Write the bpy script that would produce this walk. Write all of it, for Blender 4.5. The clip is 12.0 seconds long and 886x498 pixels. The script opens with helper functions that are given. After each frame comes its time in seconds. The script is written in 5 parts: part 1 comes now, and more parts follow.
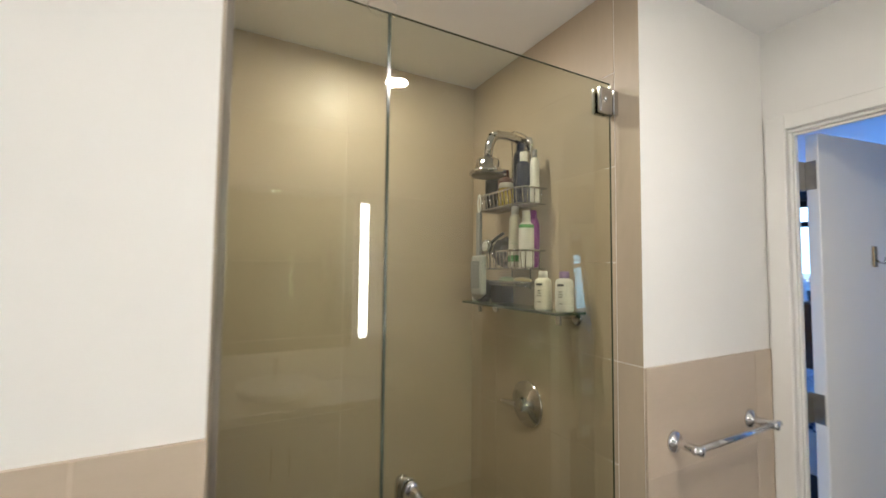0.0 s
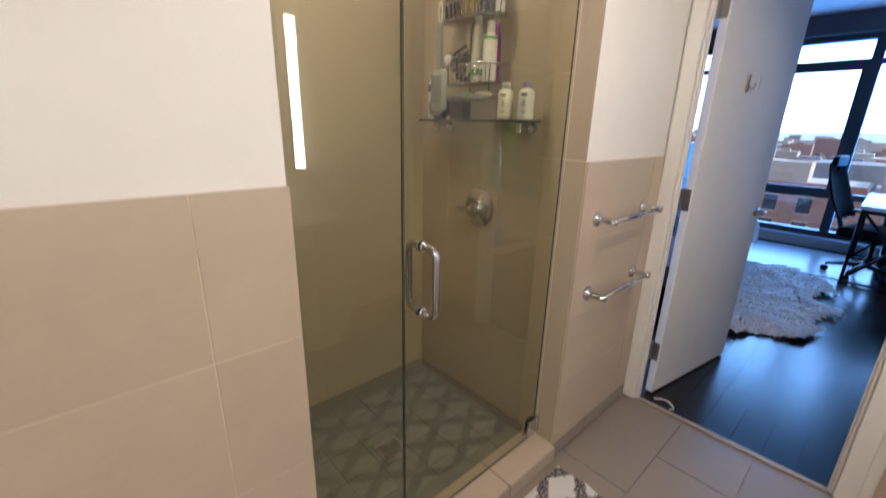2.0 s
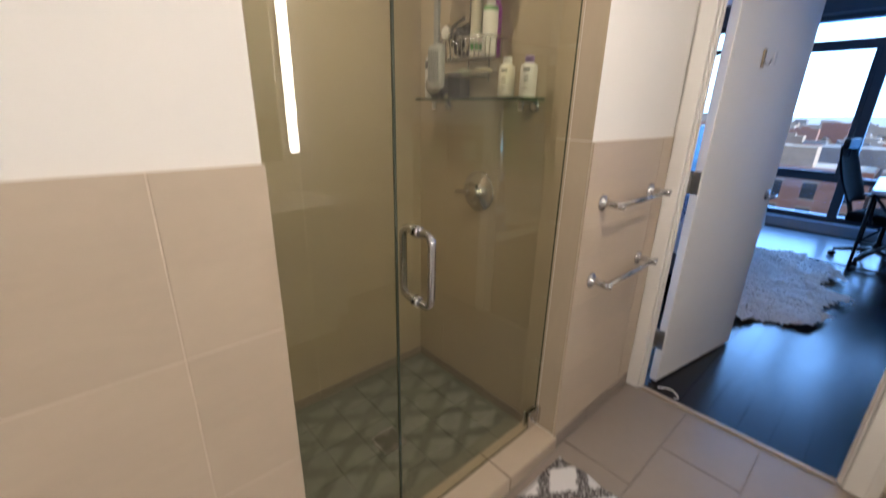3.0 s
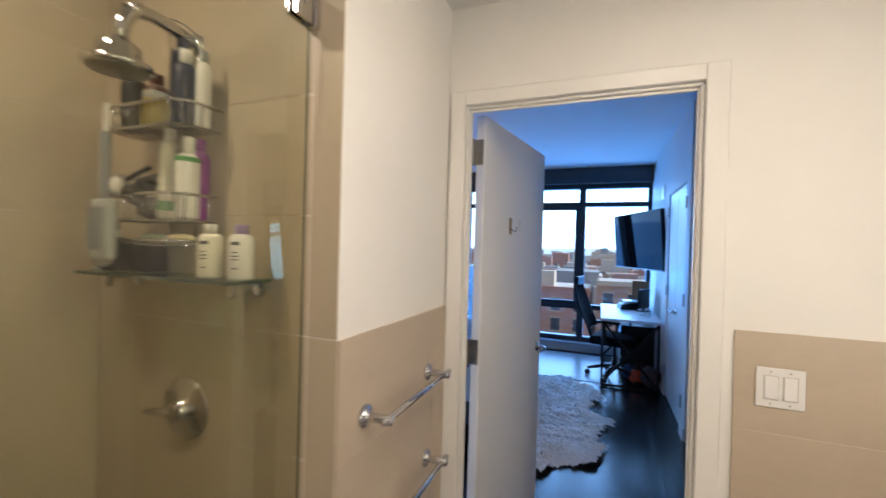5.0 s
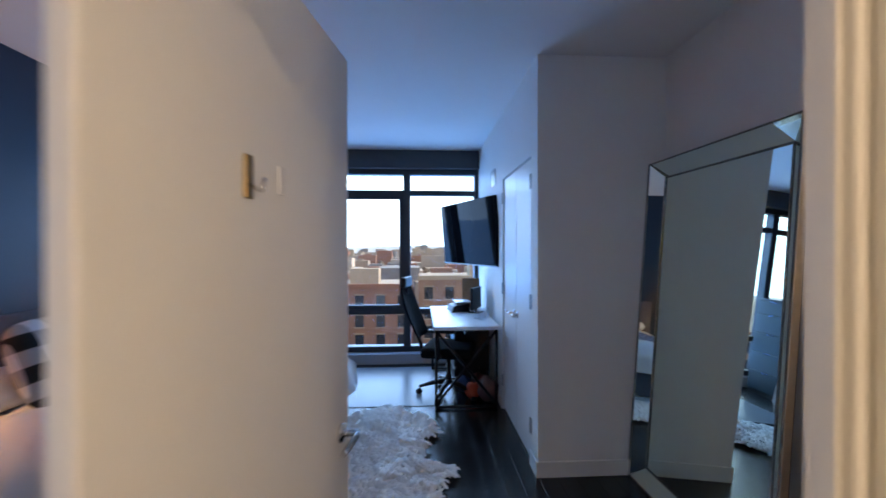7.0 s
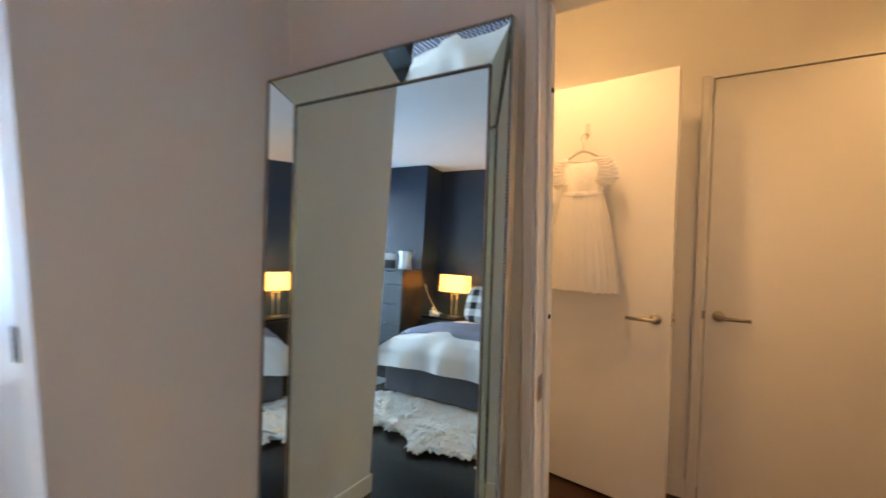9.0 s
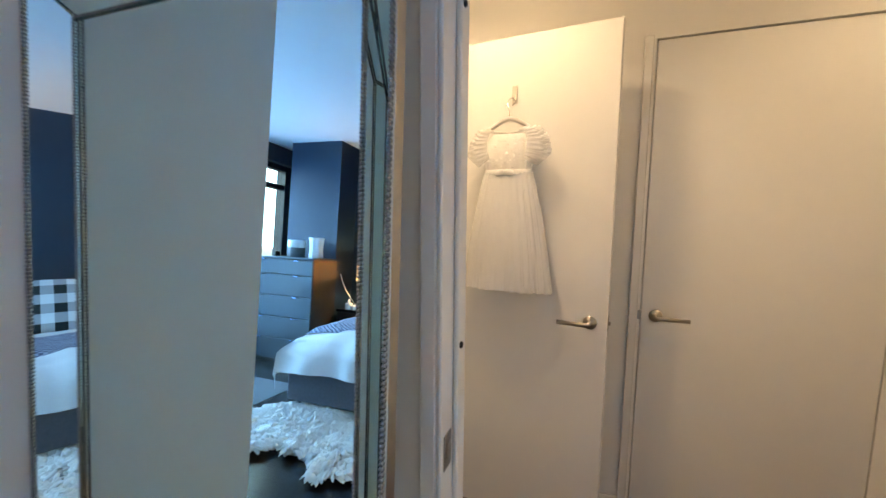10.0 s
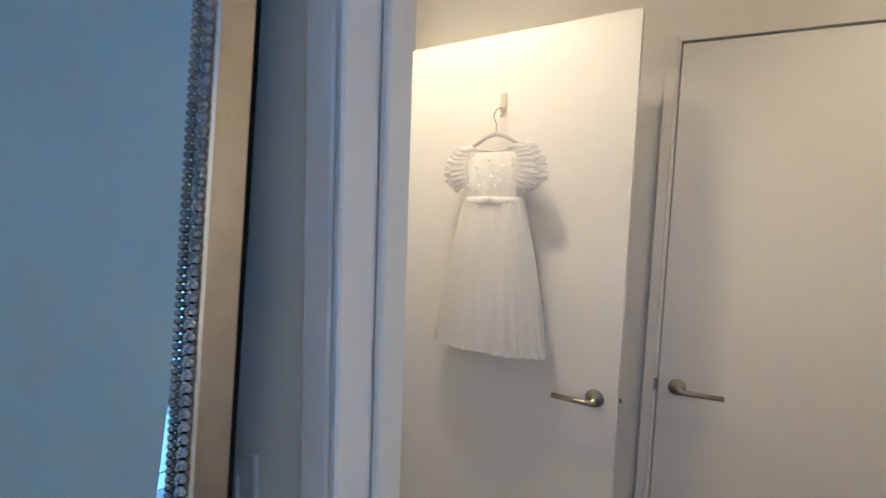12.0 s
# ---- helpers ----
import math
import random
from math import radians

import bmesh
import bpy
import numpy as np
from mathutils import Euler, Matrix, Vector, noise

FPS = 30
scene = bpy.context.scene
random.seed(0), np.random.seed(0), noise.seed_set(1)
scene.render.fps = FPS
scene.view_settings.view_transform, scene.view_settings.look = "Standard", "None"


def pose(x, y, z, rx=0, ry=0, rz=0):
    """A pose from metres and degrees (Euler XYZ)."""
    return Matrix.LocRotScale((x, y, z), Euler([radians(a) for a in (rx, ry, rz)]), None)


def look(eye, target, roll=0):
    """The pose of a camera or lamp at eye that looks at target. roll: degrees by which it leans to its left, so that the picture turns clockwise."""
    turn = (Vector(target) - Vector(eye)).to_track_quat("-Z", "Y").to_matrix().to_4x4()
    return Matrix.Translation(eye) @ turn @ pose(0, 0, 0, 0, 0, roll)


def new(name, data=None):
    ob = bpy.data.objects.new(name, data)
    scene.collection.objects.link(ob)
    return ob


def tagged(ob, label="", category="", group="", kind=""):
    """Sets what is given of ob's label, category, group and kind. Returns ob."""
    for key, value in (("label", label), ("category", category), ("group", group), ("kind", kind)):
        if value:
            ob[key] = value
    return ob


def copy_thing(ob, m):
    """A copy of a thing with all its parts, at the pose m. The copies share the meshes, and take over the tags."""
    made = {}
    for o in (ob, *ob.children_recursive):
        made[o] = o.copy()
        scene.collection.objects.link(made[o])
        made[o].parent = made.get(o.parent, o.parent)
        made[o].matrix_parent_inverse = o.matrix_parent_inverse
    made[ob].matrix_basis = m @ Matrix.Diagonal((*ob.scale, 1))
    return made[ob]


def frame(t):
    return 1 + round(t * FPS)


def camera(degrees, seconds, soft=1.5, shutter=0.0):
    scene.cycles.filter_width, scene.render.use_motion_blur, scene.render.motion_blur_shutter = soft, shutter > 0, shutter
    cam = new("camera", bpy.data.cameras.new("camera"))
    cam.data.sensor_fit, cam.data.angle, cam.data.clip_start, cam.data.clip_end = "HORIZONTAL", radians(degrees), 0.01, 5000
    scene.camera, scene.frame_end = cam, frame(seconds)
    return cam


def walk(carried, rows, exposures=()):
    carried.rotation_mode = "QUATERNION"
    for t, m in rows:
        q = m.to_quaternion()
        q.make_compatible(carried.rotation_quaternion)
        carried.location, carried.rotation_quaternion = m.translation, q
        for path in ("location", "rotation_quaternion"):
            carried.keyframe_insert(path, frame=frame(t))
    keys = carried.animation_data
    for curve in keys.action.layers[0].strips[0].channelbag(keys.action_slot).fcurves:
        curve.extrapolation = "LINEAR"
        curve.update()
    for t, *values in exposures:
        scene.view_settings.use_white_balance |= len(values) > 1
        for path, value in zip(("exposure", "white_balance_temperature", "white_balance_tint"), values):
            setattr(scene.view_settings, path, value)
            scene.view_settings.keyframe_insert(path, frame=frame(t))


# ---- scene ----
cam = camera(95.5, 12.0, shutter=0.5)
PATH = [
    (0, (0.248, 0.267, 1.497), (1.179, 2.034, 1.603), 0.6),
    (0.5, (0.039, 0.288, 1.503), (1.178, 1.932, 1.473), 1.0),
    (1, (-0.003, 0.27, 1.456), (1.272, 1.8, 1.277), 1.4),
    (1.5, (-0.044, 0.276, 1.403), (1.268, 1.739, 1.035), 1.5),
    (2, (-0.047, 0.281, 1.347), (1.24, 1.694, 0.759), 1.4),
    (2.5, (-0.017, 0.295, 1.294), (1.209, 1.66, 0.5), 1.3),
    (3, (0.006, 0.319, 1.324), (1.275, 1.721, 0.673), 1.2),
    (3.2, (0.007, 0.327, 1.359), (1.32, 1.751, 0.862), 1.3),
    (4.8, (0.385, 0.43, 1.452), (2.209, 1.251, 1.439), 1.8),
    (5, (0.481, 0.435, 1.461), (2.342, 1.167, 1.449), 1.6),
    (5.5, (0.717, 0.52, 1.451), (2.655, 1.015, 1.442), 1.3),
    (6, (0.98, 0.609, 1.459), (2.967, 0.84, 1.449), 0.9),
    (6.5, (1.273, 0.588, 1.439), (3.273, 0.635, 1.433), 0.1),
    (6.7, (1.4, 0.566, 1.441), (3.4, 0.572, 1.441), 0.0),
    (8.3, (2.398, 0.313, 1.442), (3.992, -0.89, 1.34), 0.3),
    (8.5, (2.481, 0.261, 1.433), (3.923, -1.122, 1.331), 0.2),
    (9, (2.648, 0.12, 1.425), (3.685, -1.584, 1.271), -0.3),
    (9.5, (2.71, -0.09, 1.418), (3.54, -1.899, 1.225), 0.1),
    (10, (2.743, -0.314, 1.421), (3.464, -2.164, 1.187), 0.4),
    (10.5, (2.764, -0.511, 1.434), (3.502, -2.35, 1.162), -0.4),
    (11, (2.752, -0.675, 1.447), (3.575, -2.48, 1.194), -0.4),
    (11.5, (2.745, -0.715, 1.457), (3.559, -2.534, 1.285), 1.0),
    (12, (2.785, -0.682, 1.466), (3.493, -2.548, 1.331), 2.1),
]
walk(cam, [(t, look(eye, target, roll)) for t, eye, target, roll in PATH],
     exposures=((0, 0.2, 5800, 12), (1, 0.05, 5950, 14), (2.5, 0.18, 6250, 20), (3.2, 0.18, 6250, 18), (5, 0.06, 6550, 16), (6.7, 0.03, 6900, 20), (8.3, 0.8, 24000, 28), (9, 1.15, 21000, 28), (9.5, 1.38, 11500, 15), (10, 1.34, 8900, 11), (10.5, 1.18, 8400, 12), (11, 1.22, 7500, 9), (12, 1.25, 6350, 5)))

# ---- world, lights ----
world = bpy.data.worlds.new("world")
scene.world = world
world.use_nodes = True
wn = world.node_tree
sky = wn.nodes.new("ShaderNodeTexSky")
sky.sky_type = "NISHITA"
sky.sun_disc = False
sky.sun_elevation, sky.sun_rotation = radians(26), radians(183)
sky.air_density, sky.dust_density = 1.0, 2.0
wn.links.new(sky.outputs[0], wn.nodes["Background"].inputs[0])
wn.nodes["Background"].inputs[1].default_value = 0.15


def lamp(name, kind, m, power, color, **more):
    data = bpy.data.lights.new(name, kind)
    data.energy, data.color = power, color
    for key, value in more.items():
        if key == "size":
            data.size = value
        elif key == "size_y":
            data.shape, data.size_y = "RECTANGLE", value
        elif key == "angle":
            data.angle = radians(value)
        elif key == "radius":
            data.shadow_soft_size = value
        elif key == "spot":
            data.spot_size, data.spot_blend = radians(value), 0.5
        elif key == "disk":
            data.shape, data.size = "DISK", value
    ob = new(name, data)
    ob.matrix_world = m
    return ob


WARM = (1.0, 0.80, 0.59)
BATH = (1.0, 0.88, 0.71)
DAY = (0.05, 0.33, 1.0)
sun = lamp("sun", "SUN", look((0, 0, 0), (0.05, 0.9, -0.44)), 3.0, (1.0, 0.90, 0.82), angle=0.5)
window_light = lamp("window_light", "AREA", look((6.98, 1.05, 1.35), (0, 1.05, 1.2)), 135, DAY, size=2.5, size_y=2.3)
bath_light = lamp("bath_downlight_lamp", "AREA", look((0.88, 0.21, 2.335), (0.88, 0.21, 0)), 11.5, BATH, disk=0.10)
shower_light = lamp("shower_downlight_lamp", "AREA", look((0.66, 1.49, 2.335), (0.66, 1.49, 0)), 6, BATH, disk=0.10)
bath_light2 = lamp("bath_downlight_lamp", "AREA", look((-0.55, 0.21, 2.335), (-0.55, 0.21, 0)), 3, BATH, disk=0.10)
hall_light = lamp("hall_lamp", "SPOT", look((3.25, -1.50, 2.60), (3.25, -1.50, 0)), 20, WARM, radius=0.06, spot=126)
hall_light2 = lamp("hall_lamp", "SPOT", look((1.70, -1.46, 2.60), (1.70, -1.46, 0)), 12, WARM, radius=0.06, spot=132)

# ---- materials ----
def mat(name, color, rough=0.5, metal=0.0, noise_scale=0.0, vary=0.0, bump=0.0, bump_scale=200.0, coat=0.0, stretch=None, spec=0.5, piece=0.0, rough_vary=0.0):
    m = bpy.data.materials.new(name)
    m.use_nodes = True
    t = m.node_tree
    p = t.nodes["Principled BSDF"]
    p.inputs["Base Color"].default_value = (*color, 1)
    p.inputs["Roughness"].default_value = rough
    p.inputs["Metallic"].default_value = metal
    p.inputs["Coat Weight"].default_value = coat
    p.inputs["Coat Roughness"].default_value = 0.08
    p.inputs["Specular IOR Level"].default_value = spec
    co = t.nodes.new("ShaderNodeTexCoord")
    src = co.outputs["Object"]
    if stretch:
        mp = t.nodes.new("ShaderNodeMapping")
        mp.inputs["Scale"].default_value = stretch
        t.links.new(src, mp.inputs[0])
        src = mp.outputs[0]
    last = None
    if vary:
        n1, n2 = t.nodes.new("ShaderNodeTexNoise"), t.nodes.new("ShaderNodeTexNoise")
        n1.inputs["Scale"].default_value, n1.inputs["Detail"].default_value = noise_scale, 5
        n2.inputs["Scale"].default_value, n2.inputs["Detail"].default_value = noise_scale * 9, 3
        add = t.nodes.new("ShaderNodeMath")
        add.operation = "MULTIPLY_ADD"
        t.links.new(src, n1.inputs[0]), t.links.new(src, n2.inputs[0])
        t.links.new(n2.outputs[0], add.inputs[0])
        add.inputs[1].default_value = 0.4
        t.links.new(n1.outputs[0], add.inputs[2])
        mr = t.nodes.new("ShaderNodeMapRange")
        mr.inputs[1].default_value, mr.inputs[2].default_value = 0.4, 1.0
        mr.inputs[3].default_value, mr.inputs[4].default_value = 1 - vary, 1 + vary
        t.links.new(add.outputs[0], mr.inputs[0])
        last = mr.outputs[0]
        if rough_vary:
            mr2 = t.nodes.new("ShaderNodeMapRange")
            mr2.inputs[1].default_value, mr2.inputs[2].default_value = 0.4, 1.0
            mr2.inputs[3].default_value, mr2.inputs[4].default_value = max(0.02, rough - rough_vary), rough + rough_vary
            t.links.new(add.outputs[0], mr2.inputs[0])
            t.links.new(mr2.outputs[0], p.inputs["Roughness"])
    if piece:
        oi = t.nodes.new("ShaderNodeObjectInfo")
        pr = t.nodes.new("ShaderNodeMapRange")
        pr.inputs[3].default_value, pr.inputs[4].default_value = 1 - piece, 1 + piece
        t.links.new(oi.outputs["Random"], pr.inputs[0])
        if last:
            mu = t.nodes.new("ShaderNodeMath")
            mu.operation = "MULTIPLY"
            t.links.new(last, mu.inputs[0]), t.links.new(pr.outputs[0], mu.inputs[1])
            last = mu.outputs[0]
        else:
            last = pr.outputs[0]
    if last:
        vm = t.nodes.new("ShaderNodeVectorMath")
        vm.operation = "SCALE"
        vm.inputs[0].default_value = color
        t.links.new(last, vm.inputs["Scale"])
        t.links.new(vm.outputs[0], p.inputs["Base Color"])
    if bump:
        nb = t.nodes.new("ShaderNodeTexNoise")
        nb.inputs["Scale"].default_value, nb.inputs["Detail"].default_value = bump_scale, 4
        t.links.new(src, nb.inputs[0])
        bp = t.nodes.new("ShaderNodeBump")
        bp.inputs["Strength"].default_value, bp.inputs["Distance"].default_value = bump, 0.002
        t.links.new(nb.outputs[0], bp.inputs["Height"])
        t.links.new(bp.outputs[0], p.inputs["Normal"])
    return m


def glow(name, color, strength):
    m = mat(name, color)
    p = m.node_tree.nodes["Principled BSDF"]
    p.inputs["Emission Color"].default_value = (*color, 1)
    p.inputs["Emission Strength"].default_value = strength
    return m


def glass(name, color, mix=0.9, rough=0.0):
    """Thin pane: clear, slightly tinted, with a Fresnel gloss."""
    m = bpy.data.materials.new(name)
    m.use_nodes = True
    t = m.node_tree
    t.nodes.remove(t.nodes["Principled BSDF"])
    tr, gl = t.nodes.new("ShaderNodeBsdfTransparent"), t.nodes.new("ShaderNodeBsdfGlossy")
    fr, ms = t.nodes.new("ShaderNodeLayerWeight"), t.nodes.new("ShaderNodeMixShader")
    pw, ma = t.nodes.new("ShaderNodeMath"), t.nodes.new("ShaderNodeMath")
    tr.inputs[0].default_value = (*color, 1)
    gl.inputs["Roughness"].default_value = rough
    fr.inputs[0].default_value = 0.5
    pw.operation, ma.operation = "POWER", "MULTIPLY_ADD"
    pw.inputs[1].default_value, ma.inputs[1].default_value, ma.inputs[2].default_value = 4.5, 0.9, 0.046
    t.links.new(fr.outputs["Facing"], pw.inputs[0]), t.links.new(pw.outputs[0], ma.inputs[0])
    t.links.new(ma.outputs[0], ms.inputs[0])
    t.links.new(tr.outputs[0], ms.inputs[1]), t.links.new(gl.outputs[0], ms.inputs[2])
    t.links.new(ms.outputs[0], t.nodes["Material Output"].inputs[0])
    return m


PAINT = mat("white_wall_paint", (0.78, 0.76, 0.72), 0.62, 0, 1.3, 0.025, 0.12, 160)
CEIL = mat("white_ceiling_paint", (0.76, 0.75, 0.73), 0.8, 0, 1.1, 0.02, 0.10, 140)
TRIM = mat("white_satin_trim_paint", (0.76, 0.74, 0.70), 0.38, 0, 2.0, 0.03, 0.05, 90)
DOOR = mat("white_door_paint", (0.74, 0.73, 0.71), 0.36, 0, 1.4, 0.03, 0.05, 120)
NAVY = mat("navy_wall_paint", (0.006, 0.021, 0.042), 0.48, 0, 1.5, 0.08, 0.10, 160)
TILE = mat("beige_porcelain_tile", (0.48, 0.395, 0.30), 0.40, 0, 2.2, 0.07, 0.02, 60, stretch=(1, 1, 3), piece=0.03, rough_vary=0.05)
SHTILE = mat("beige_shower_tile", (0.46, 0.385, 0.285), 0.45, 0, 2.0, 0.06, 0.012, 60, stretch=(3, 3, 1), piece=0.03)
GROUT = mat("pale_grout", (0.58, 0.49, 0.39), 0.9, 0, 30, 0.10, 0.3, 400)
FLOORTILE = mat("taupe_floor_tile", (0.28, 0.235, 0.195), 0.36, 0, 3.0, 0.07, 0.06, 70, piece=0.04, rough_vary=0.08)
FGROUT = mat("floor_grout", (0.29, 0.245, 0.20), 0.9, 0, 30, 0.12, 0.3, 400)
SHFLOOR = mat("grey_green_stone_tile", (0.165, 0.175, 0.140), 0.38, 0, 5.0, 0.22, 0.10, 40, piece=0.05, rough_vary=0.1)
WOOD = mat("dark_stained_oak_floor", (0.008, 0.006, 0.0055), 0.24, 0, 3.0, 0.25, 0.03, 60, stretch=(1, 9, 1), piece=0.15, rough_vary=0.03)
CHROME = mat("polished_chrome", (0.60, 0.60, 0.61), 0.07, 1.0, 20, 0.03)
NICKEL = mat("brushed_nickel", (0.36, 0.33, 0.29), 0.28, 1.0, 40, 0.06)
STEEL = mat("dull_steel", (0.34, 0.33, 0.31), 0.38, 1.0, 30, 0.08)
GLASS = glass("shower_glass", (0.88, 0.885, 0.815))
PANE = glass("window_glass", (0.97, 0.99, 1.0))
SHELFGLASS = glass("green_edge_glass", (0.55, 0.72, 0.62))
GEDGE = mat("dark_glass_edge", (0.055, 0.07, 0.05), 0.15)
MIRROR = mat("silvered_mirror", (0.74, 0.90, 0.86), 0.005, 1.0)
CHAMP = mat("champagne_metal_frame", (0.62, 0.56, 0.47), 0.36, 1.0, 25, 0.10, 0.1, 300)
BEADS = mat("antique_silver_beads", (0.26, 0.25, 0.24), 0.20, 1.0, 60, 0.15)
BLACK = mat("black_plastic", (0.006, 0.006, 0.0065), 0.42, 0, 30, 0.15, spec=0.25)
MESHBLK = mat("black_mesh_fabric", (0.006, 0.006, 0.007), 0.85, 0, 90, 0.3, 0.5, 700, spec=0.1)
DARKMETAL = mat("black_powder_coated_steel", (0.007, 0.007, 0.008), 0.45, 0.1, 30, 0.1, spec=0.25)
WINFRAME = mat("charcoal_window_aluminium", (0.030, 0.034, 0.042), 0.42, 0.2, 18, 0.08)
VALANCE = mat("charcoal_shade_box", (0.05, 0.052, 0.06), 0.6, 0, 14, 0.08)
DESKTOP = mat("white_laminate", (0.72, 0.73, 0.74), 0.30, 0, 9, 0.04)
SCREEN = mat("black_glass_screen", (0.006, 0.006, 0.007), 0.04, 0, 3, 0.1, spec=0.03)
FUR = mat("cream_sheepskin", (0.82, 0.79, 0.75), 0.95, 0, 5, 0.10, 0.12, 60)
MAT = mat("clear_chair_mat", (0.14, 0.15, 0.16), 0.28, 0, 5, 0.05, spec=0.35)
LINEN = mat("white_cotton_duvet", (0.76, 0.76, 0.77), 0.9, 0, 6, 0.05, 0.4, 60)
BEDBASE = mat("slate_upholstery", (0.10, 0.105, 0.125), 0.9, 0, 40, 0.15, 0.5, 500)
DRESSER = mat("blue_grey_lacquer", (0.028, 0.046, 0.054), 0.38, 0, 3, 0.06)
DRESSIDE = mat("dark_walnut_veneer", (0.025, 0.016, 0.011), 0.45, 0, 4, 0.3, 0.1, 60, stretch=(8, 8, 1))
CERAMIC = mat("white_ceramic", (0.78, 0.77, 0.75), 0.22, 0, 8, 0.03)
GREYPOT = mat("grey_ceramic", (0.10, 0.11, 0.12), 0.5, 0, 8, 0.06)
SHADE = glow("warm_linen_lampshade", (1.0, 0.70, 0.44), 0.5)
LEDBAR = glow("frosted_led_bar", (1.0, 0.93, 0.80), 26.0)
LEDDISC = glow("downlight_lens", (1.0, 0.93, 0.82), 18.0)


# ---- mesh helpers ----
def box(bm, x0, x1, y0, y1, z0, z1, bevel=0.0, seg=1):
    v = [bm.verts.new(p) for p in ((x0, y0, z0), (x1, y0, z0), (x1, y1, z0), (x0, y1, z0), (x0, y0, z1), (x1, y0, z1), (x1, y1, z1), (x0, y1, z1))]
    f = [bm.faces.new([v[i] for i in q]) for q in ((3, 2, 1, 0), (4, 5, 6, 7), (0, 1, 5, 4), (1, 2, 6, 5), (2, 3, 7, 6), (3, 0, 4, 7))]
    if bevel:
        e = list({e for q in f for e in q.edges})
        bmesh.ops.bevel(bm, geom=e, offset=bevel, segments=seg, affect="EDGES", profile=0.6)
    return v


def boxes(*args, bevel=0.0, seg=1):
    bm = bmesh.new()
    for a in args:
        box(bm, *a, bevel=bevel, seg=seg)
    return bm


def rings(bm, loops, closed=False, caps=True):
    """Skins a list of rings with the same number of points."""
    vs = [[bm.verts.new(p) for p in loop] for loop in loops]
    n = len(vs[0])
    pairs = list(zip(vs, vs[1:])) + ([(vs[-1], vs[0])] if closed else [])
    for a, b in pairs:
        for i in range(n):
            f = bm.faces.new((a[i], a[(i + 1) % n], b[(i + 1) % n], b[i]))
            f.smooth = True
    if caps and not closed:
        bm.faces.new(vs[0][::-1]), bm.faces.new(vs[-1])
    return bm


def tube(bm, path, r, n=10, closed=False):
    pts = [Vector(p) for p in path]
    loops = []
    up = None
    for i, p in enumerate(pts):
        a = pts[(i - 1) % len(pts)] if (closed or i) else p
        b = pts[(i + 1) % len(pts)] if (closed or i < len(pts) - 1) else p
        d = (b - a).normalized()
        if up is None:
            up = d.orthogonal().normalized()
        up = (up - d * up.dot(d)).normalized()
        side = d.cross(up)
        rr = r[i] if isinstance(r, (list, tuple)) else r
        loops.append([p + rr * (math.cos(k) * up + math.sin(k) * side) for k in (2 * math.pi * j / n for j in range(n))])
    return rings(bm, loops, closed)


def lathe(bm, profile, at=(0, 0, 0), axis="z", n=24):
    """Profile of (radius, height) turned round an axis."""
    loops = []
    for r, h in profile:
        ring = []
        for j in range(n):
            a = 2 * math.pi * j / n
            c, s = max(r, 0.0004) * math.cos(a), max(r, 0.0004) * math.sin(a)
            p = {"z": (c, s, h), "y": (s, h, c), "x": (h, c, s)}[axis]
            ring.append(Vector(at) + Vector(p))
        loops.append(ring)
    rings(bm, loops)
    bmesh.ops.recalc_face_normals(bm, faces=bm.faces)
    return bm


def bend(points, r, n=6):
    """A path with rounded corners."""
    pts = [Vector(p) for p in points]
    out = [pts[0]]
    for a, b, c in zip(pts, pts[1:], pts[2:]):
        d1, d2 = (a - b).normalized(), (c - b).normalized()
        for k in range(n + 1):
            t = k / n
            out.append((1 - t) ** 2 * (b + d1 * r) + 2 * t * (1 - t) * b + t * t * (b + d2 * r))
    return out + [pts[-1]]


def mesh_of(name, bm, material):
    me = bpy.data.meshes.new(name)
    bm.normal_update()
    bm.to_mesh(me)
    bm.free()
    me.materials.append(material)
    return me


def part(name, bm, material, parent, label="", m=None):
    ob = new(name, mesh_of(name, bm, material))
    ob.parent = parent
    if m is not None:
        ob.matrix_local = m
    return tagged(ob, label)


def thing(name, label, category, at=(0, 0, 0), rz=0, group=""):
    ob = new(name)
    ob.empty_display_size = 0.05
    ob.matrix_world = pose(*at, 0, 0, rz)
    return tagged(ob, label, category, group)


def structure(name, bm, material, label, category="wall"):
    return tagged(new(name, mesh_of(name, bm, material)), label, category, kind="structure")


def single(name, bm, material, label, category, at=(0, 0, 0), rz=0, group=""):
    ob = new(name, mesh_of(name, bm, material))
    ob.matrix_world = pose(*at, 0, 0, rz)
    return tagged(ob, label, category, group)


# ---- structure: bathroom ----
BC, RC = 2.36, 2.65
structure("floor_bathroom", boxes((-1.42, 1.945, -0.77, 0.99, -0.12, -0.006)), FGROUT, "grouted bed of the taupe tile bathroom floor", "floor")
structure("ceiling_bathroom", boxes((-1.42, 1.92, -0.77, 1.98, BC, BC + 0.1)), CEIL, "white painted bathroom and shower ceiling", "ceiling")
wall_left = structure("wall_shower_side", boxes((-1.42, 0.223, 0.99, 1.11, 0, BC)), PAINT, "white painted wall with beige tile wainscot beside the shower")
wall_towel = structure("wall_towel_side", boxes((1.247, 1.92, 0.99, 1.11, 0, BC)), PAINT, "white painted wall with beige tile wainscot and towel bars")
structure("wall_bath_south", boxes((-1.42, 1.92, -0.77, -0.65, 0, BC)), PAINT, "white painted wall behind the vanity")
structure("wall_bath_west", boxes((-1.54, -1.42, -0.77, 1.11, 0, BC)), PAINT, "white painted bathroom end wall")
